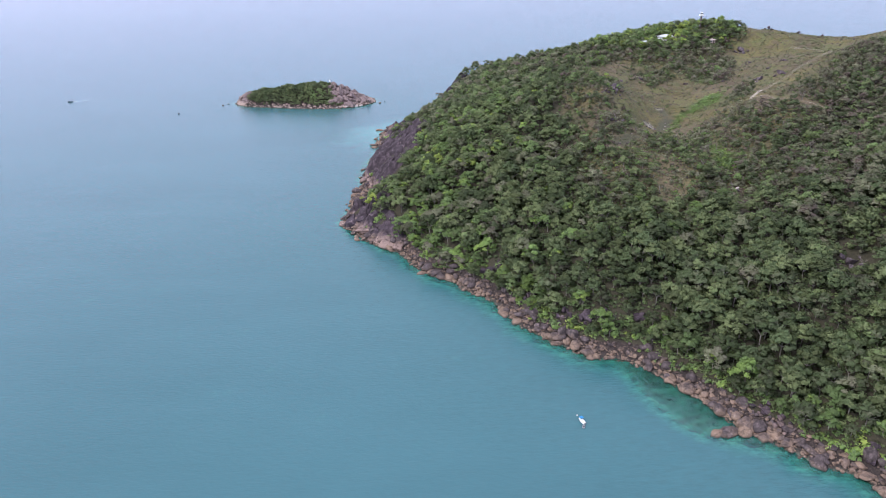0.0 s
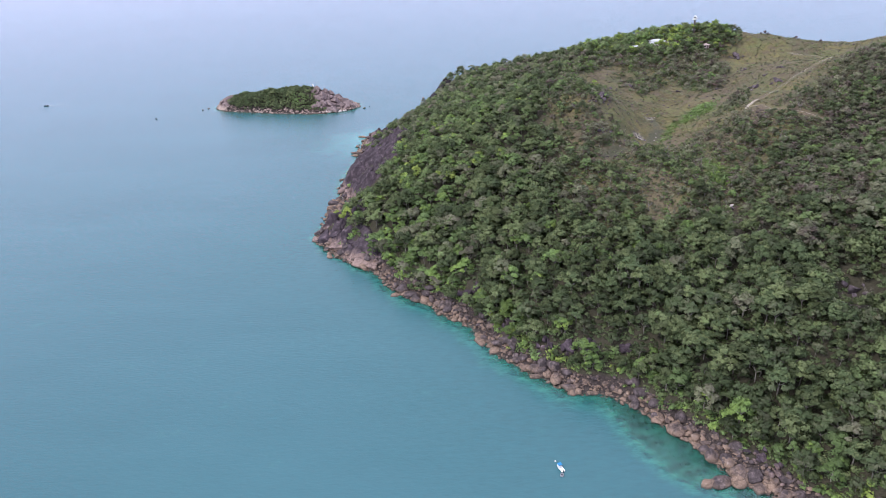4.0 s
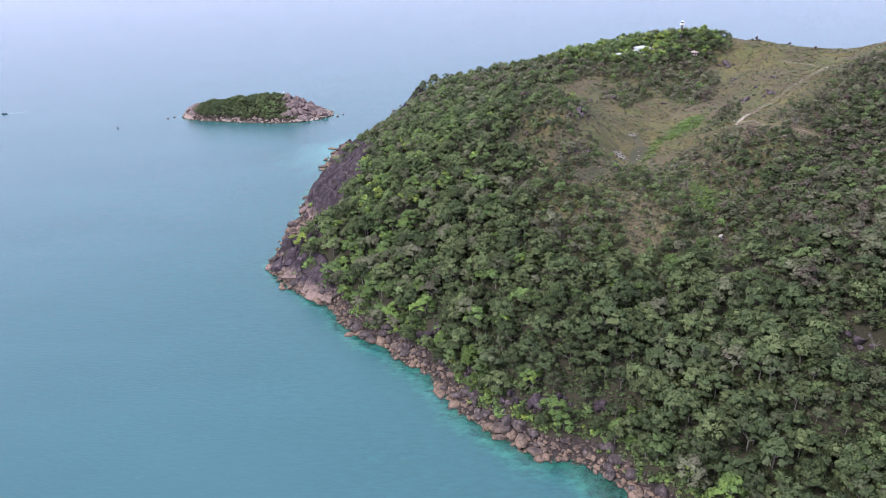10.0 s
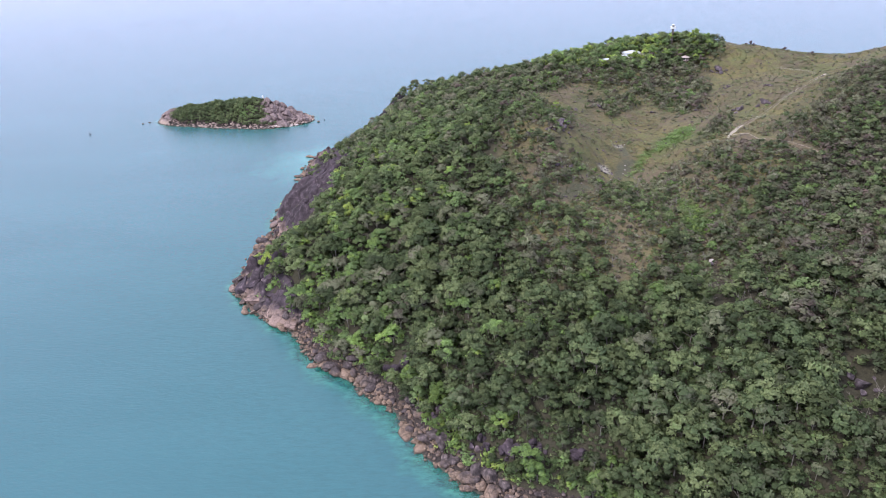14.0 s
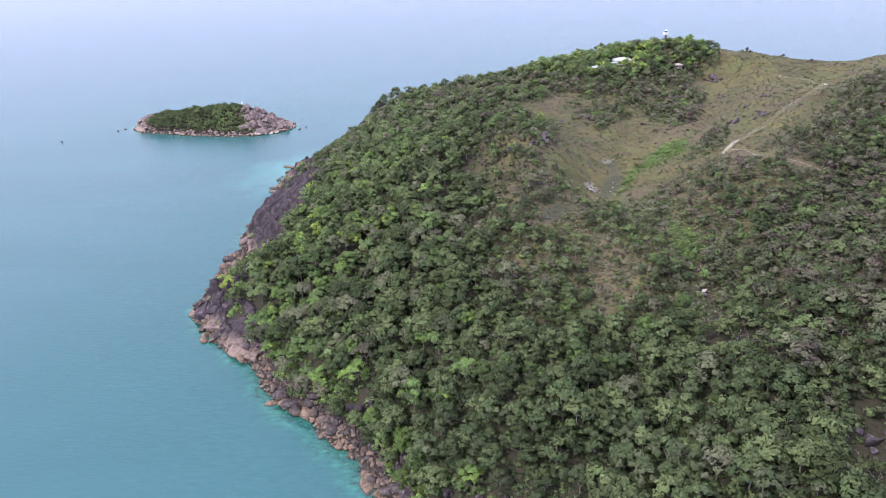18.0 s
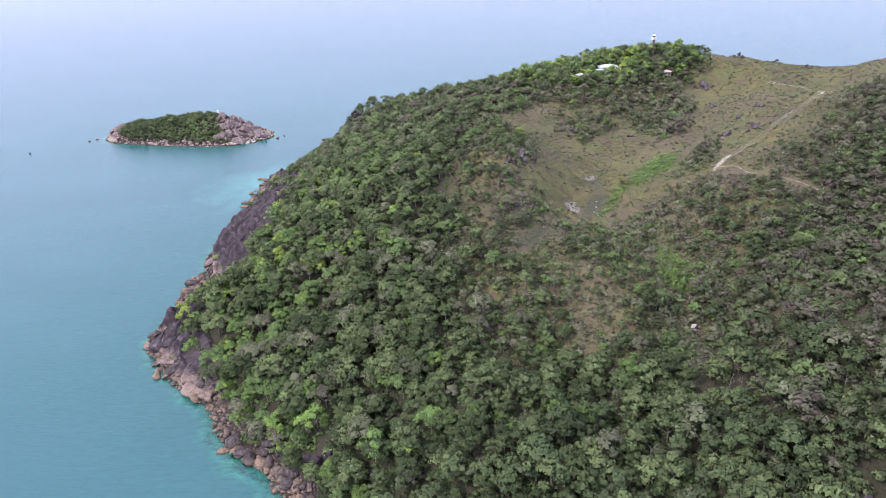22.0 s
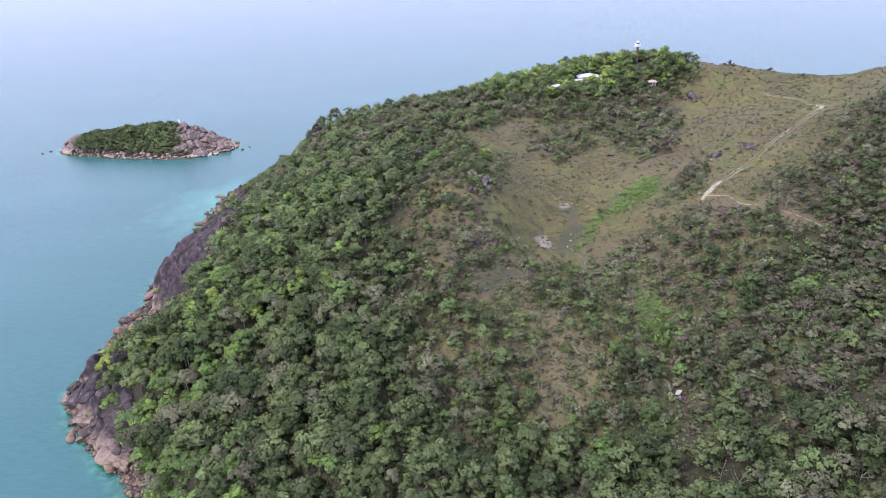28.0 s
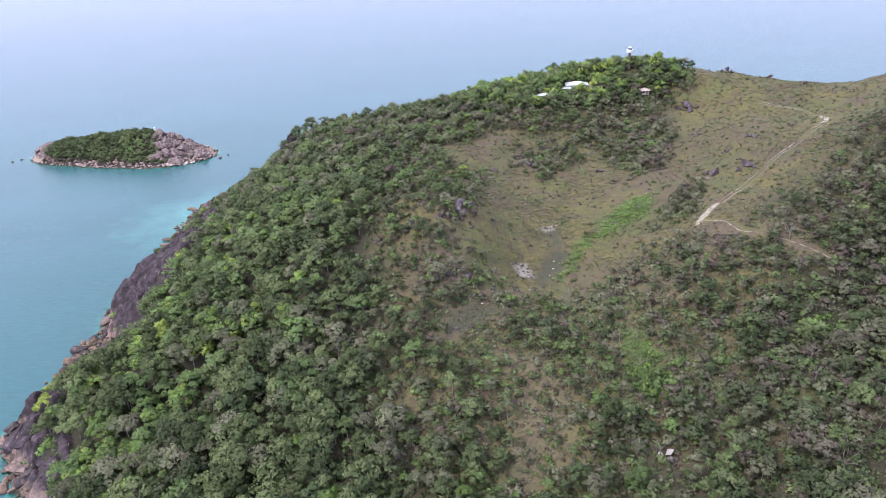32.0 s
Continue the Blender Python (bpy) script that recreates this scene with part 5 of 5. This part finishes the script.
# Boulders heaped in the gap between the point and the cliff
for k in range(24):
    u = r4.random()
    x, y, size = -79 + 17 * u + r4.normal() * 1.5, 474 + 14 * r4.random() + 4 * u, 1.2 + 1.9 * r4.random() ** 2
    set_boulder(x, y, max(float(ground_at(x, y)), -0.3) + 1.2 + size * 0.3, size, 1 + 0.5 * r4.random(), r4.random() * 360, BOULDERS[int(r4.integers(12))], "tan and purple granite boulder heaped under the cliff", "rocks off the point", tilt=r4.normal() * 18)

# Tors and outcrops on the hill
TORS = [bulk("tor_rock", *arrays(boulder(rng, 3, 1.0, 11, 0.28)), TOR, False) for i in range(4)]
for x, y, size, long, label in ((231, 575, 3.6, 1.3, "dark purple-grey boulder heap on the grassy slope"), (206, 475, 2.6, 1.3, "dark rounded tor in the heath"), (218, 471, 2.8, 1.5, "long dark boulder beside the track"),
                                (99, 441, 3.2, 1.2, "jagged grey tor on the spur"), (100, 436, 2.4, 0.8, "jagged grey tor on the spur"), (93, 434, 2.2, 0.7, "pale upright stone on the spur"), (135, 513, 2.0, 1.6, "grey outcrop in the dry grass"),
                                (119, 503, 1.6, 1.5, "grey outcrop in the dry grass"), (156, 532, 1.8, 1.4, "grey outcrop in the dry grass"), (232, 500, 1.5, 1.6, "low outcrop in the dry grass"), (94, 415, 1.8, 1.2, "grey outcrop above the hollow"),
                                (100, 414, 1.5, 1.2, "grey outcrop above the hollow"), (167, 510, 1.5, 1.5, "low outcrop in the dry grass"), (261, 600, 2.4, 0.8, "pale boulder standing on the skyline"), (285, 596, 1.6, 0.9, "pale boulder standing on the skyline"), (296, 580, 1.6, 1.2, "low pale boulder near the skyline"), (82, 437, 2.2, 1.1, "jagged grey tor on the spur"), (103, 443, 2.3, 1.1, "jagged grey tor on the spur"), (219, 526, 1.5, 1.6, "low outcrop in the dry grass"), (218, 493, 1.3, 1.6, "low outcrop in the dry grass"), (190, 500, 1.3, 1.3, "low outcrop in the dry grass"), (169, 271, 3.2, 1.5, "bare brown boulder amid the trees")):
    ob = set_boulder(x, y, float(ground_at(x, y)) + size * (0.75 if "pale boulder" in label else 0.3), size, long, x * 13, TORS[int(r4.integers(4))], label, "outcrops of the hill", name="tor")
    for k in range(4 if size < 3.4 else 7):
        a, small = r4.random() * 6.28, size * (0.28 + 0.35 * r4.random())
        tx, ty = x + math.cos(a) * size * (0.9 + 0.7 * r4.random()) * long, y + math.sin(a) * size * (0.8 + 0.6 * r4.random())
        set_boulder(tx, ty, float(ground_at(tx, ty)) + small * 0.3, small, 0.8 + 0.6 * r4.random(), a * 57, TORS[int(r4.integers(4))], "dark broken boulder at the foot of a tor", "outcrops of the hill", r4.normal() * 20, name="tor")
block = set_boulder(149, 350, float(ground_at(149, 350)) + 0.9, 1.4, 1.7, 20, bulk("white_boulder", *arrays(boulder(rng, 3, 0.7, 10, 0.3)), PALE, False), "pale pinkish-white broken boulder among dark trees", "outcrops of the hill", name="white_boulder")
# dark rock added in place of the pale boulder's shadow
set_boulder(148.6, 347.6, float(ground_at(148.6, 347.6)) + 0.5, 1.5, 1.5, 60, TORS[1], "dark boulder added as the shadow below the pale broken one", "outcrops of the hill", name="tor")
set_boulder(146.2, 349.8, float(ground_at(146.2, 349.8)) + 0.4, 0.9, 1.4, 110, block.data, "pale broken slab beside the white boulder", "outcrops of the hill", 15, name="white_boulder")
rows = []
for poly, count in ((SAND[0], 40), (SAND[1], 20), (SAND[2], 18), (MUD[1], 14), (BARE_BAND, 30), (OPEN, 2200)):
    p = np.array(poly)
    lo, hi = p.min(0), p.max(0)
    for _ in range(count):
        x, y = lo + (hi - lo) * r4.random(2)
        if within(poly, x, y, 4) > 0.4:
            size = 0.25 + 0.5 * r4.random() ** 2
            rows.append((int(r4.integers(6)), x, y, float(ground_at(x, y)) + 0.1, size, r4.random() * 6.28, 0.5))
tagged(new("field_stones", gather(rows, STONES, TOR, "field_stones")), "small pale and grey stones strewn over the hollow", "stones", kind="stuff")
WHITE_STONES = bulk("white_stone", *STONES[0], PALE)
for x, y in ((133, 436), (131, 432), (134, 440), (120, 433), (123, 429), (104, 405), (147, 352), (122, 420), (137, 462), (139, 463)):
    set_boulder(x, y, float(ground_at(x, y)) + 0.15, 0.5, 1.4, x * 31, WHITE_STONES, "white stone lying in the hollow", "white stones of the hollow", name="white_stone")

# Islet rocks
def islet_at(x, y):
    return islet_height(np.asarray(x, float), np.asarray(y, float))


PINK = [arrays(boulder(rng, 2, 0.7)) for i in range(5)]
PINK_BLOCKS = [bulk("granite_block", v, f, ISLE) for v, f in PINK]
rows = []
for x, y, nx, ny in along(ISLET_SHORE[:12], 1.6):
    inland = -1.0 + 8 * r4.random() ** 1.3
    size = 0.9 + 1.5 * r4.random() ** 2
    x, y = x + nx * inland, y + ny * inland
    rows.append((int(r4.integers(5)), x, y, max(float(islet_at(x, y)), -0.5) + size * 0.2, size, r4.random() * 6.28, 2 * r4.random() - 1.2))
tagged(new("islet_boulders", gather(rows, PINK, ISLE, "islet_boulders")), "pinkish granite boulders round the islet's shore", "boulders", kind="stuff")
UPRIGHT = [bulk("granite_block", *arrays(boulder(rng, 2, 1.1, 8, 0.45)), ISLE) for i in range(4)]
for k in range(130):
    x, y = -104 - 50 * r4.random() ** 1.1, 772 + 38 * r4.random()
    if shore_distance(ISLET_SHORE, np.array(x), np.array(y)) > 2 and x > -150 + 0.25 * (800 - y):
        size = 1.2 + 3.2 * r4.random() ** 2.2 * (1 + 0.5 * math.exp(-(((x + 134) / 10) ** 2)))
        set_boulder(x, y, float(islet_at(x, y)) + size * 0.25, size, 1 + 0.5 * r4.random(), r4.random() * 360, (UPRIGHT if size > 2.2 else PINK_BLOCKS)[int(r4.integers(4))], "great pinkish-grey granite block piled on the islet's end", "boulders of the islet", tilt=r4.normal() * 20, name="granite_block")
for x, y, size in ((-255, 805, 3.6), (-259, 812, 3.2), (-250, 800, 2.6), (-262, 817, 3.0)):
    set_boulder(x, y, float(islet_at(x, y)) + size * 0.4, size, 1.2, x * 11, PINK_BLOCKS[int(r4.integers(5))], "great pinkish-grey granite block piled on the islet's end", "boulders of the islet", name="granite_block")
for x, y, size in ((-277, 812, 1.0), (-282, 806, 0.9), (-92, 785, 1.2), (-87, 792, 0.8), (-27, 823, 1.5)):
    set_boulder(x, y, 0.2, size, 1.4, x * 11, BOULDERS[int(r4.integers(12))], "small rock awash off the islet", "rocks off the islet")
PALE_BLOCK = bulk("pale_block", *PINK[2], PALE)
for k in range(16):
    u = r4.random()
    x, y, size = -140 + 30 * u, 767.5 + 7 * u * u + 2.5 * r4.random(), 0.9 + 1.3 * r4.random()
    set_boulder(x, y, max(float(islet_at(x, y)), 0.0) + 0.4, size, 1.5, r4.random() * 40, PALE_BLOCK, "pale washed granite block low on the islet's shore", "boulders of the islet", name="granite_block")
rows = []
for x, y, nx, ny in along(ISLET_SHORE[:13], 0.45):
    inland = -2 + 11 * r4.random()
    x, y = x + nx * inland, y + ny * inland
    size = 0.4 + 0.8 * r4.random() ** 2
    rows.append((int(r4.integers(6)), x, y, max(float(islet_at(x, y)), -0.6) + size * 0.15, size, r4.random() * 6.28, r4.random() - 0.5))
tagged(new("islet_stones", gather(rows, STONES, ISLE, "islet_stones")), "broken pinkish stones round the islet", "stones", kind="stuff")
crag("islet_rock", "piled pinkish granite at the islet's bare end", -124, 794, 25, 16, 12, 1.2, ISLE, 31.0, islet_at, 0.9, ISLET_SHORE)
crag("islet_rock", "blocky pinkish granite head of the islet", -256, 812, 11, 13, 0, 4.0, ISLE, 41.0, islet_at, 0.8, ISLET_SHORE)


# ---- built things ----
def part(name, bm, mat, parent, label=""):
    me = bpy.data.meshes.new(name)
    bm.to_mesh(me)
    bm.free()
    me.materials.append(mat)
    ob = new(name, me)
    ob.parent = parent
    return tagged(ob, label)


def box(x0, x1, y0, y1, z0, z1, round_by=0.0):
    bm = bmesh.new()
    bmesh.ops.create_cube(bm, size=1.0, matrix=Matrix.Translation(((x0 + x1) / 2, (y0 + y1) / 2, (z0 + z1) / 2)) @ Matrix.Diagonal((x1 - x0, y1 - y0, z1 - z0, 1)))
    if round_by:
        bmesh.ops.bevel(bm, geom=bm.edges[:], offset=round_by, segments=2, affect="EDGES")
    return bm


def tube(x, y, z0, z1, r0, r1, sides=16):
    bm = bmesh.new()
    bmesh.ops.create_cone(bm, cap_ends=True, segments=sides, radius1=r0, radius2=r1, depth=z1 - z0, matrix=Matrix.Translation((x, y, (z0 + z1) / 2)))
    return bm


def gable(lx, ly, rise, eave, z, thick=0.12):
    """A low pitched roof of two sheeted slopes with a ridge along x."""
    bm = bmesh.new()
    x, y = lx / 2 + eave, ly / 2 + eave
    for s in (-1, 1):
        top = [bm.verts.new(p) for p in ((-x, s * y, z), (x, s * y, z), (x, 0, z + rise), (-x, 0, z + rise))]
        low = [bm.verts.new((v.co.x, v.co.y, v.co.z - thick)) for v in top]
        bm.faces.new(top)
        bm.faces.new(low[::-1])
        for i in range(4):
            bm.faces.new((top[i], low[i], low[(i + 1) % 4], top[(i + 1) % 4]))
    bmesh.ops.recalc_face_normals(bm, faces=bm.faces[:])
    return bm


def hip(lx, ly, rise, eave, z, thick=0.14):
    """A low roof that falls to all four sides from a short ridge along x."""
    bm = bmesh.new()
    x, y, short = lx / 2 + eave, ly / 2 + eave, lx / 2 + eave - 0.9 * ly
    rim = [bm.verts.new(p) for p in ((-x, -y, z), (x, -y, z), (x, y, z), (-x, y, z))]
    low = [bm.verts.new((v.co.x, v.co.y, z - thick)) for v in rim]
    west, east = bm.verts.new((-short, 0, z + rise)), bm.verts.new((short, 0, z + rise))
    for face in ((rim[0], rim[1], east, west), (rim[1], rim[2], east), (rim[2], rim[3], west, east), (rim[3], rim[0], west), low[::-1]):
        bm.faces.new(face)
    for i in range(4):
        bm.faces.new((rim[i], low[i], low[(i + 1) % 4], rim[(i + 1) % 4]))
    bmesh.ops.recalc_face_normals(bm, faces=bm.faces[:])
    return bm


def cottage(name, label, x, y, turn, lx, ly, wall, rise, roof, walls, hipped=False):
    root = tagged(new(name), label, "house")
    z = float(ground_at(x, y)) - 0.3
    for wx0, wx1, wy0, wy1 in ((-lx / 2, lx / 2, -ly / 2, -ly / 2 + 0.2), (-lx / 2, lx / 2, ly / 2 - 0.2, ly / 2), (-lx / 2, -lx / 2 + 0.2, -ly / 2 + 0.2, ly / 2 - 0.2), (lx / 2 - 0.2, lx / 2, -ly / 2 + 0.2, ly / 2 - 0.2)):
        part("wall", box(wx0, wx1, wy0, wy1, 0, wall), walls, root)
    part("roof", (hip if hipped else gable)(lx, ly, rise, 0.7, wall + 0.12), roof, root)
    for k in range(int(lx // 3.2)):
        wx = -lx / 2 + 1.6 + k * 3.2
        win = part("window", box(wx - 0.75, wx + 0.75, -ly / 2 - 0.04, -ly / 2 - 0.005, 1.0, 2.1), WHITE, root)
        part("pane", box(wx - 0.65, wx + 0.65, -ly / 2 - 0.06, -ly / 2 - 0.045, 1.1, 2.0), GLASS_DARK, win)
    part("door", box(lx / 2 - 1.5, lx / 2 - 0.6, -ly / 2 - 0.06, -ly / 2 - 0.01, 0.2, 2.2), CONCRETE, root)
    root.matrix_world = pose(x, y, z, 0, 0, turn)
    return root


cottage("house", "white bungalow with a low white sheet roof on the summit", 174, 595, -6, 11.5, 6, 3.1, 1.5, ROOF_WHITE, WHITE, True)
cottage("annexe", "small white-roofed annexe below the house", 167, 590, 8, 4, 3, 2.2, 0.5, ROOF_WHITE, WHITE)
cottage("shed", "long low white-roofed shed half hidden by trees", 151, 577, 25, 5.5, 3.6, 2.2, 0.7, ROOF_WHITE, WHITE)
cottage("hut", "small stone hut with a faded pink roof", 209.5, 584.5, -10, 4.4, 3.6, 2.4, 1.2, ROOF_PINK, ROOF_PINK, True)

# Lighthouse
lx, ly = 208.0, 612.0
tower = tagged(new("lighthouse"), "slim brown concrete lighthouse with a white gallery and lantern", "lighthouse")
base = float(ground_at(lx, ly))
TOP = 105.2 - base
for a in range(4):
    dx, dy = (0.4, 0.4, -0.4, -0.4)[a], (0.4, -0.4, 0.4, -0.4)[a]
    part("leg", box(dx - 0.15, dx + 0.15, dy - 0.15, dy + 0.15, -0.5, TOP - 3.4), CONCRETE, tower)
part("shaft", box(-0.38, 0.38, -0.38, 0.38, -0.5, TOP - 3.4), CONCRETE, tower)
part("gallery_floor", tube(0, 0, TOP - 3.4, TOP - 3.1, 1.1, 1.95, 12), WHITE, tower)
part("gallery_wall", tube(0, 0, TOP - 3.1, TOP - 1.7, 1.9, 1.9, 12), WHITE, tower)
part("lantern_room", tube(0, 0, TOP - 1.7, TOP - 0.8, 0.95, 0.95, 12), GLASS_DARK, tower, "glazed lantern room")
part("dome", tube(0, 0, TOP - 0.8, TOP, 1.15, 0.4, 12), WHITE, tower)
tower.matrix_world = pose(lx, ly, base)

beacon = tagged(new("beacon"), "small white navigation beacon on the islet's crest", "beacon")
part("hut", box(-0.8, 0.8, -0.8, 0.8, -3.0, 2.0, 0.08), WHITE, beacon)
part("light", tube(0, 0, 2.0, 2.8, 0.35, 0.3, 10), WHITE, beacon)
beacon.matrix_world = pose(-151.5, 808, float(islet_at(-151.5, 808)) + 2.0)
mast = tagged(new("pole"), "thin pale pole on the islet's rocks", "pole")
part("shaft", tube(0, 0, -0.5, 6.0, 0.12, 0.08, 8), WHITE, mast)
mast.matrix_world = pose(-138, 799, float(islet_at(-138, 799)))


def hull(length, beam, height, sheer=0.35, ribs=10):
    """A lofted boat hull, open on top, bow towards +y."""
    bm = bmesh.new()
    rings = []
    for i in range(ribs + 1):
        u = i / ribs
        w = beam / 2 * (1 - max(0, (u - 0.45) / 0.55) ** 2.2) * (0.92 + 0.08 * min(1, u * 3)) + 0.02
        y, top = -length / 2 + u * length, height + sheer * max(0, u - 0.4) ** 2 / 0.36
        rings.append([bm.verts.new(p) for p in ((-w, y, top), (-w * 0.95, y, height * 0.35), (-w * 0.5, y, -0.1), (0, y, -0.28 + 0.3 * u ** 3), (w * 0.5, y, -0.1), (w * 0.95, y, height * 0.35), (w, y, top),
                                                (w * 0.82, y, top), (w * 0.75, y, height * 0.5), (-w * 0.75, y, height * 0.5), (-w * 0.82, y, top))])
    for a, b in zip(rings, rings[1:]):
        for k in range(11):
            bm.faces.new((a[k], a[(k + 1) % 11], b[(k + 1) % 11], b[k]))
    bm.faces.new(rings[0])
    bm.faces.new(rings[-1][::-1])
    bmesh.ops.recalc_face_normals(bm, faces=bm.faces[:])
    return bm


def motor_boat(x, y, turn, size, label, canvas=True, paint=None):
    boat = tagged(new("motor_boat"), label, "boat")
    part("hull", hull(5.6, 2.1, 0.75), paint or GELCOAT, boat)
    part("deck", box(-0.7, 0.7, 1.2, 2.1, 0.55, 0.82, 0.05), paint or GELCOAT, boat)
    part("console", box(-0.45, 0.45, -0.2, 0.35, 0.3, 1.25, 0.06), paint or GELCOAT, boat)
    part("windscreen", box(-0.42, 0.42, 0.36, 0.4, 1.2, 1.6), GLASS_DARK, boat)
    part("seat", box(-0.5, 0.5, -1.1, -0.7, 0.3, 0.85, 0.06), WHITE, boat)
    if canvas:
        top = part("canopy", box(-0.9, 1.3, -0.1, 1.9, 2.0, 2.1, 0.04), CANVAS, boat, "blue canvas canopy")
        for px_, py_ in ((-0.9, 0.2), (0.9, 0.2), (-0.7, 1.9), (0.7, 1.9)):
            part("post", tube(px_, py_, 0.7, 2.02, 0.025, 0.025, 6), STEEL, top)
    engine = part("outboard_engine", box(-0.28, 0.28, -3.3, -2.75, 0.5, 1.25, 0.1), RUBBER, boat, "black outboard engine")
    part("engine_leg", box(-0.1, 0.1, -3.15, -2.9, -0.4, 0.5), RUBBER, engine)
    boat.matrix_world = pose(x, y, 0.08, 0, 0, turn) @ Matrix.Scale(size, 4)
    return boat


motor_boat(44.6, 215.2, 24, 0.72, "small white motor boat with a blue canopy at anchor")
tender = tagged(new("dinghy"), "small grey inflatable dinghy tied behind the boat", "dinghy")
part("hull", hull(2.0, 1.1, 0.35, 0.12), STEEL, tender)
part("thwart", box(-0.5, 0.5, -0.3, 0.0, 0.25, 0.35), RUBBER, tender)
tender.matrix_world = pose(44.8, 212.0, 0.08, 0, 0, -16)
buoy = tagged(new("mooring_buoy"), "white mooring buoy ahead of the boat", "buoy")
bm = bmesh.new()
bmesh.ops.create_uvsphere(bm, u_segments=12, v_segments=8, radius=0.32)
part("float", bm, WHITE, buoy)
part("ring", tube(0, 0, 0.28, 0.45, 0.05, 0.05, 6), STEEL, buoy)
buoy.matrix_world = pose(43.4, 218.9, 0.12)
motor_boat(-497, 862, 100, 0.95, "distant dark motor boat under way with a white wake", False, NAVY)
motor_boat(-323, 772, 40, 0.7, "distant small dark motor boat", False, NAVY)


# Wake of the distant boat: a broken line of foam that narrows astern
wake_x = np.linspace(0, 1, 40)
half = 0.75 * (1 - wake_x) ** 0.7 * (0.75 + 0.35 * np.sin(wake_x * 41) * np.sin(wake_x * 23)) + 0.05
line = np.stack([-493.5 + 28 * wake_x, 862.8 + 13.0 * wake_x + 4.0 * wake_x ** 2], -1)
v = np.concatenate([np.c_[line[:, 0], line[:, 1] + half, np.full(40, 0.03)], np.c_[line[:, 0], line[:, 1] - half, np.full(40, 0.03)]])
k = np.arange(39)
tagged(new("wake", bulk("wake", v, np.stack([k + 40, k + 41, k + 1, k], -1), FOAM)), "thin white foam wake behind the distant boat", "wake", kind="stuff")


def ribbon(name, label, line, width, side, lift=0.1):
    """A worn wheel track draped over the ground."""
    pts = []
    for (x0, y0), (x1, y1) in zip(line, line[1:]):
        k = max(2, int(math.hypot(x1 - x0, y1 - y0) / 1.2))
        pts += [(x0 + (x1 - x0) * i / k, y0 + (y1 - y0) * i / k) for i in range(k)]
    pts.append(line[-1])
    p = np.array(pts, float)
    p += 0.3 * np.stack([np.sin(p[:, 1] * 0.55), np.cos(p[:, 0] * 0.47)], -1)
    for _ in range(3):
        p[1:-1] = (p[:-2] + p[2:] + 2 * p[1:-1]) / 4
    t = np.gradient(p, axis=0)
    t /= np.linalg.norm(t, axis=1)[:, None]
    nrm = np.stack([-t[:, 1], t[:, 0]], -1)
    s = np.arange(len(p))
    wide = width * np.clip(0.55 + 0.45 * np.sin(s * 0.23 + side * 3) + 0.3 * np.sin(s * 0.61 + side), 0.05, 1.3)
    cols = []
    for k in (-1, -0.33, 0.33, 1):
        q = p + nrm * (side + wide * 0.5 * k)[:, None] if np.ndim(side + wide) else p
        cols.append(np.c_[q, ground_at(q[:, 0], q[:, 1]) + (lift if abs(k) < 1 else -0.12)])
    v = np.concatenate(cols)
    m = len(p)
    f = np.concatenate([np.stack([s[:-1] + c * m, s[1:] + c * m, s[1:] + (c + 1) * m, s[:-1] + (c + 1) * m], -1) for c in range(3)])
    return tagged(new(name, bulk(name, v, f, TRACK, True)), label, "track", kind="structure")


ribbon("track_rut_east", "pale wheel rut of the dirt track up the hill", TRACK_UP, 0.46, 0.9)
ribbon("track_rut_west", "pale wheel rut of the dirt track up the hill", TRACK_UP, 0.5, -0.9)
ribbon("track_bend", "wide worn earth where the dirt track turns", [(183.5, 431.5), (186, 434.5), (191, 440), (196, 444.5)], 3.4, 0.0, 0.14)
ribbon("track_top", "worn bare earth at the top of the dirt track", [(262, 499), (268, 506), (274, 518), (279, 531)], 3.6, 0.0, 0.14)
ribbon("side_track", "narrow pale footpath branching off the track", TRACK_SIDE, 0.45, 0.0)


# Drift log on the boulders
log = tagged(new("drift_log"), "bleached driftwood log lying across the shore boulders", "log")
v, f = joined([limb((-3.2, 0, 0), (3.2, 0, 0.3), 0.26, 0.16, 7), limb((2.0, 0, 0.2), (2.9, 0.8, 0.6), 0.1, 0.04, 5)])
new("trunk", bulk("trunk", v, f, PALE)).parent = log
log.matrix_world = pose(107.4, 208.7, float(ground_at(107.4, 208.7)) + 1.1, 0, 0, -28)
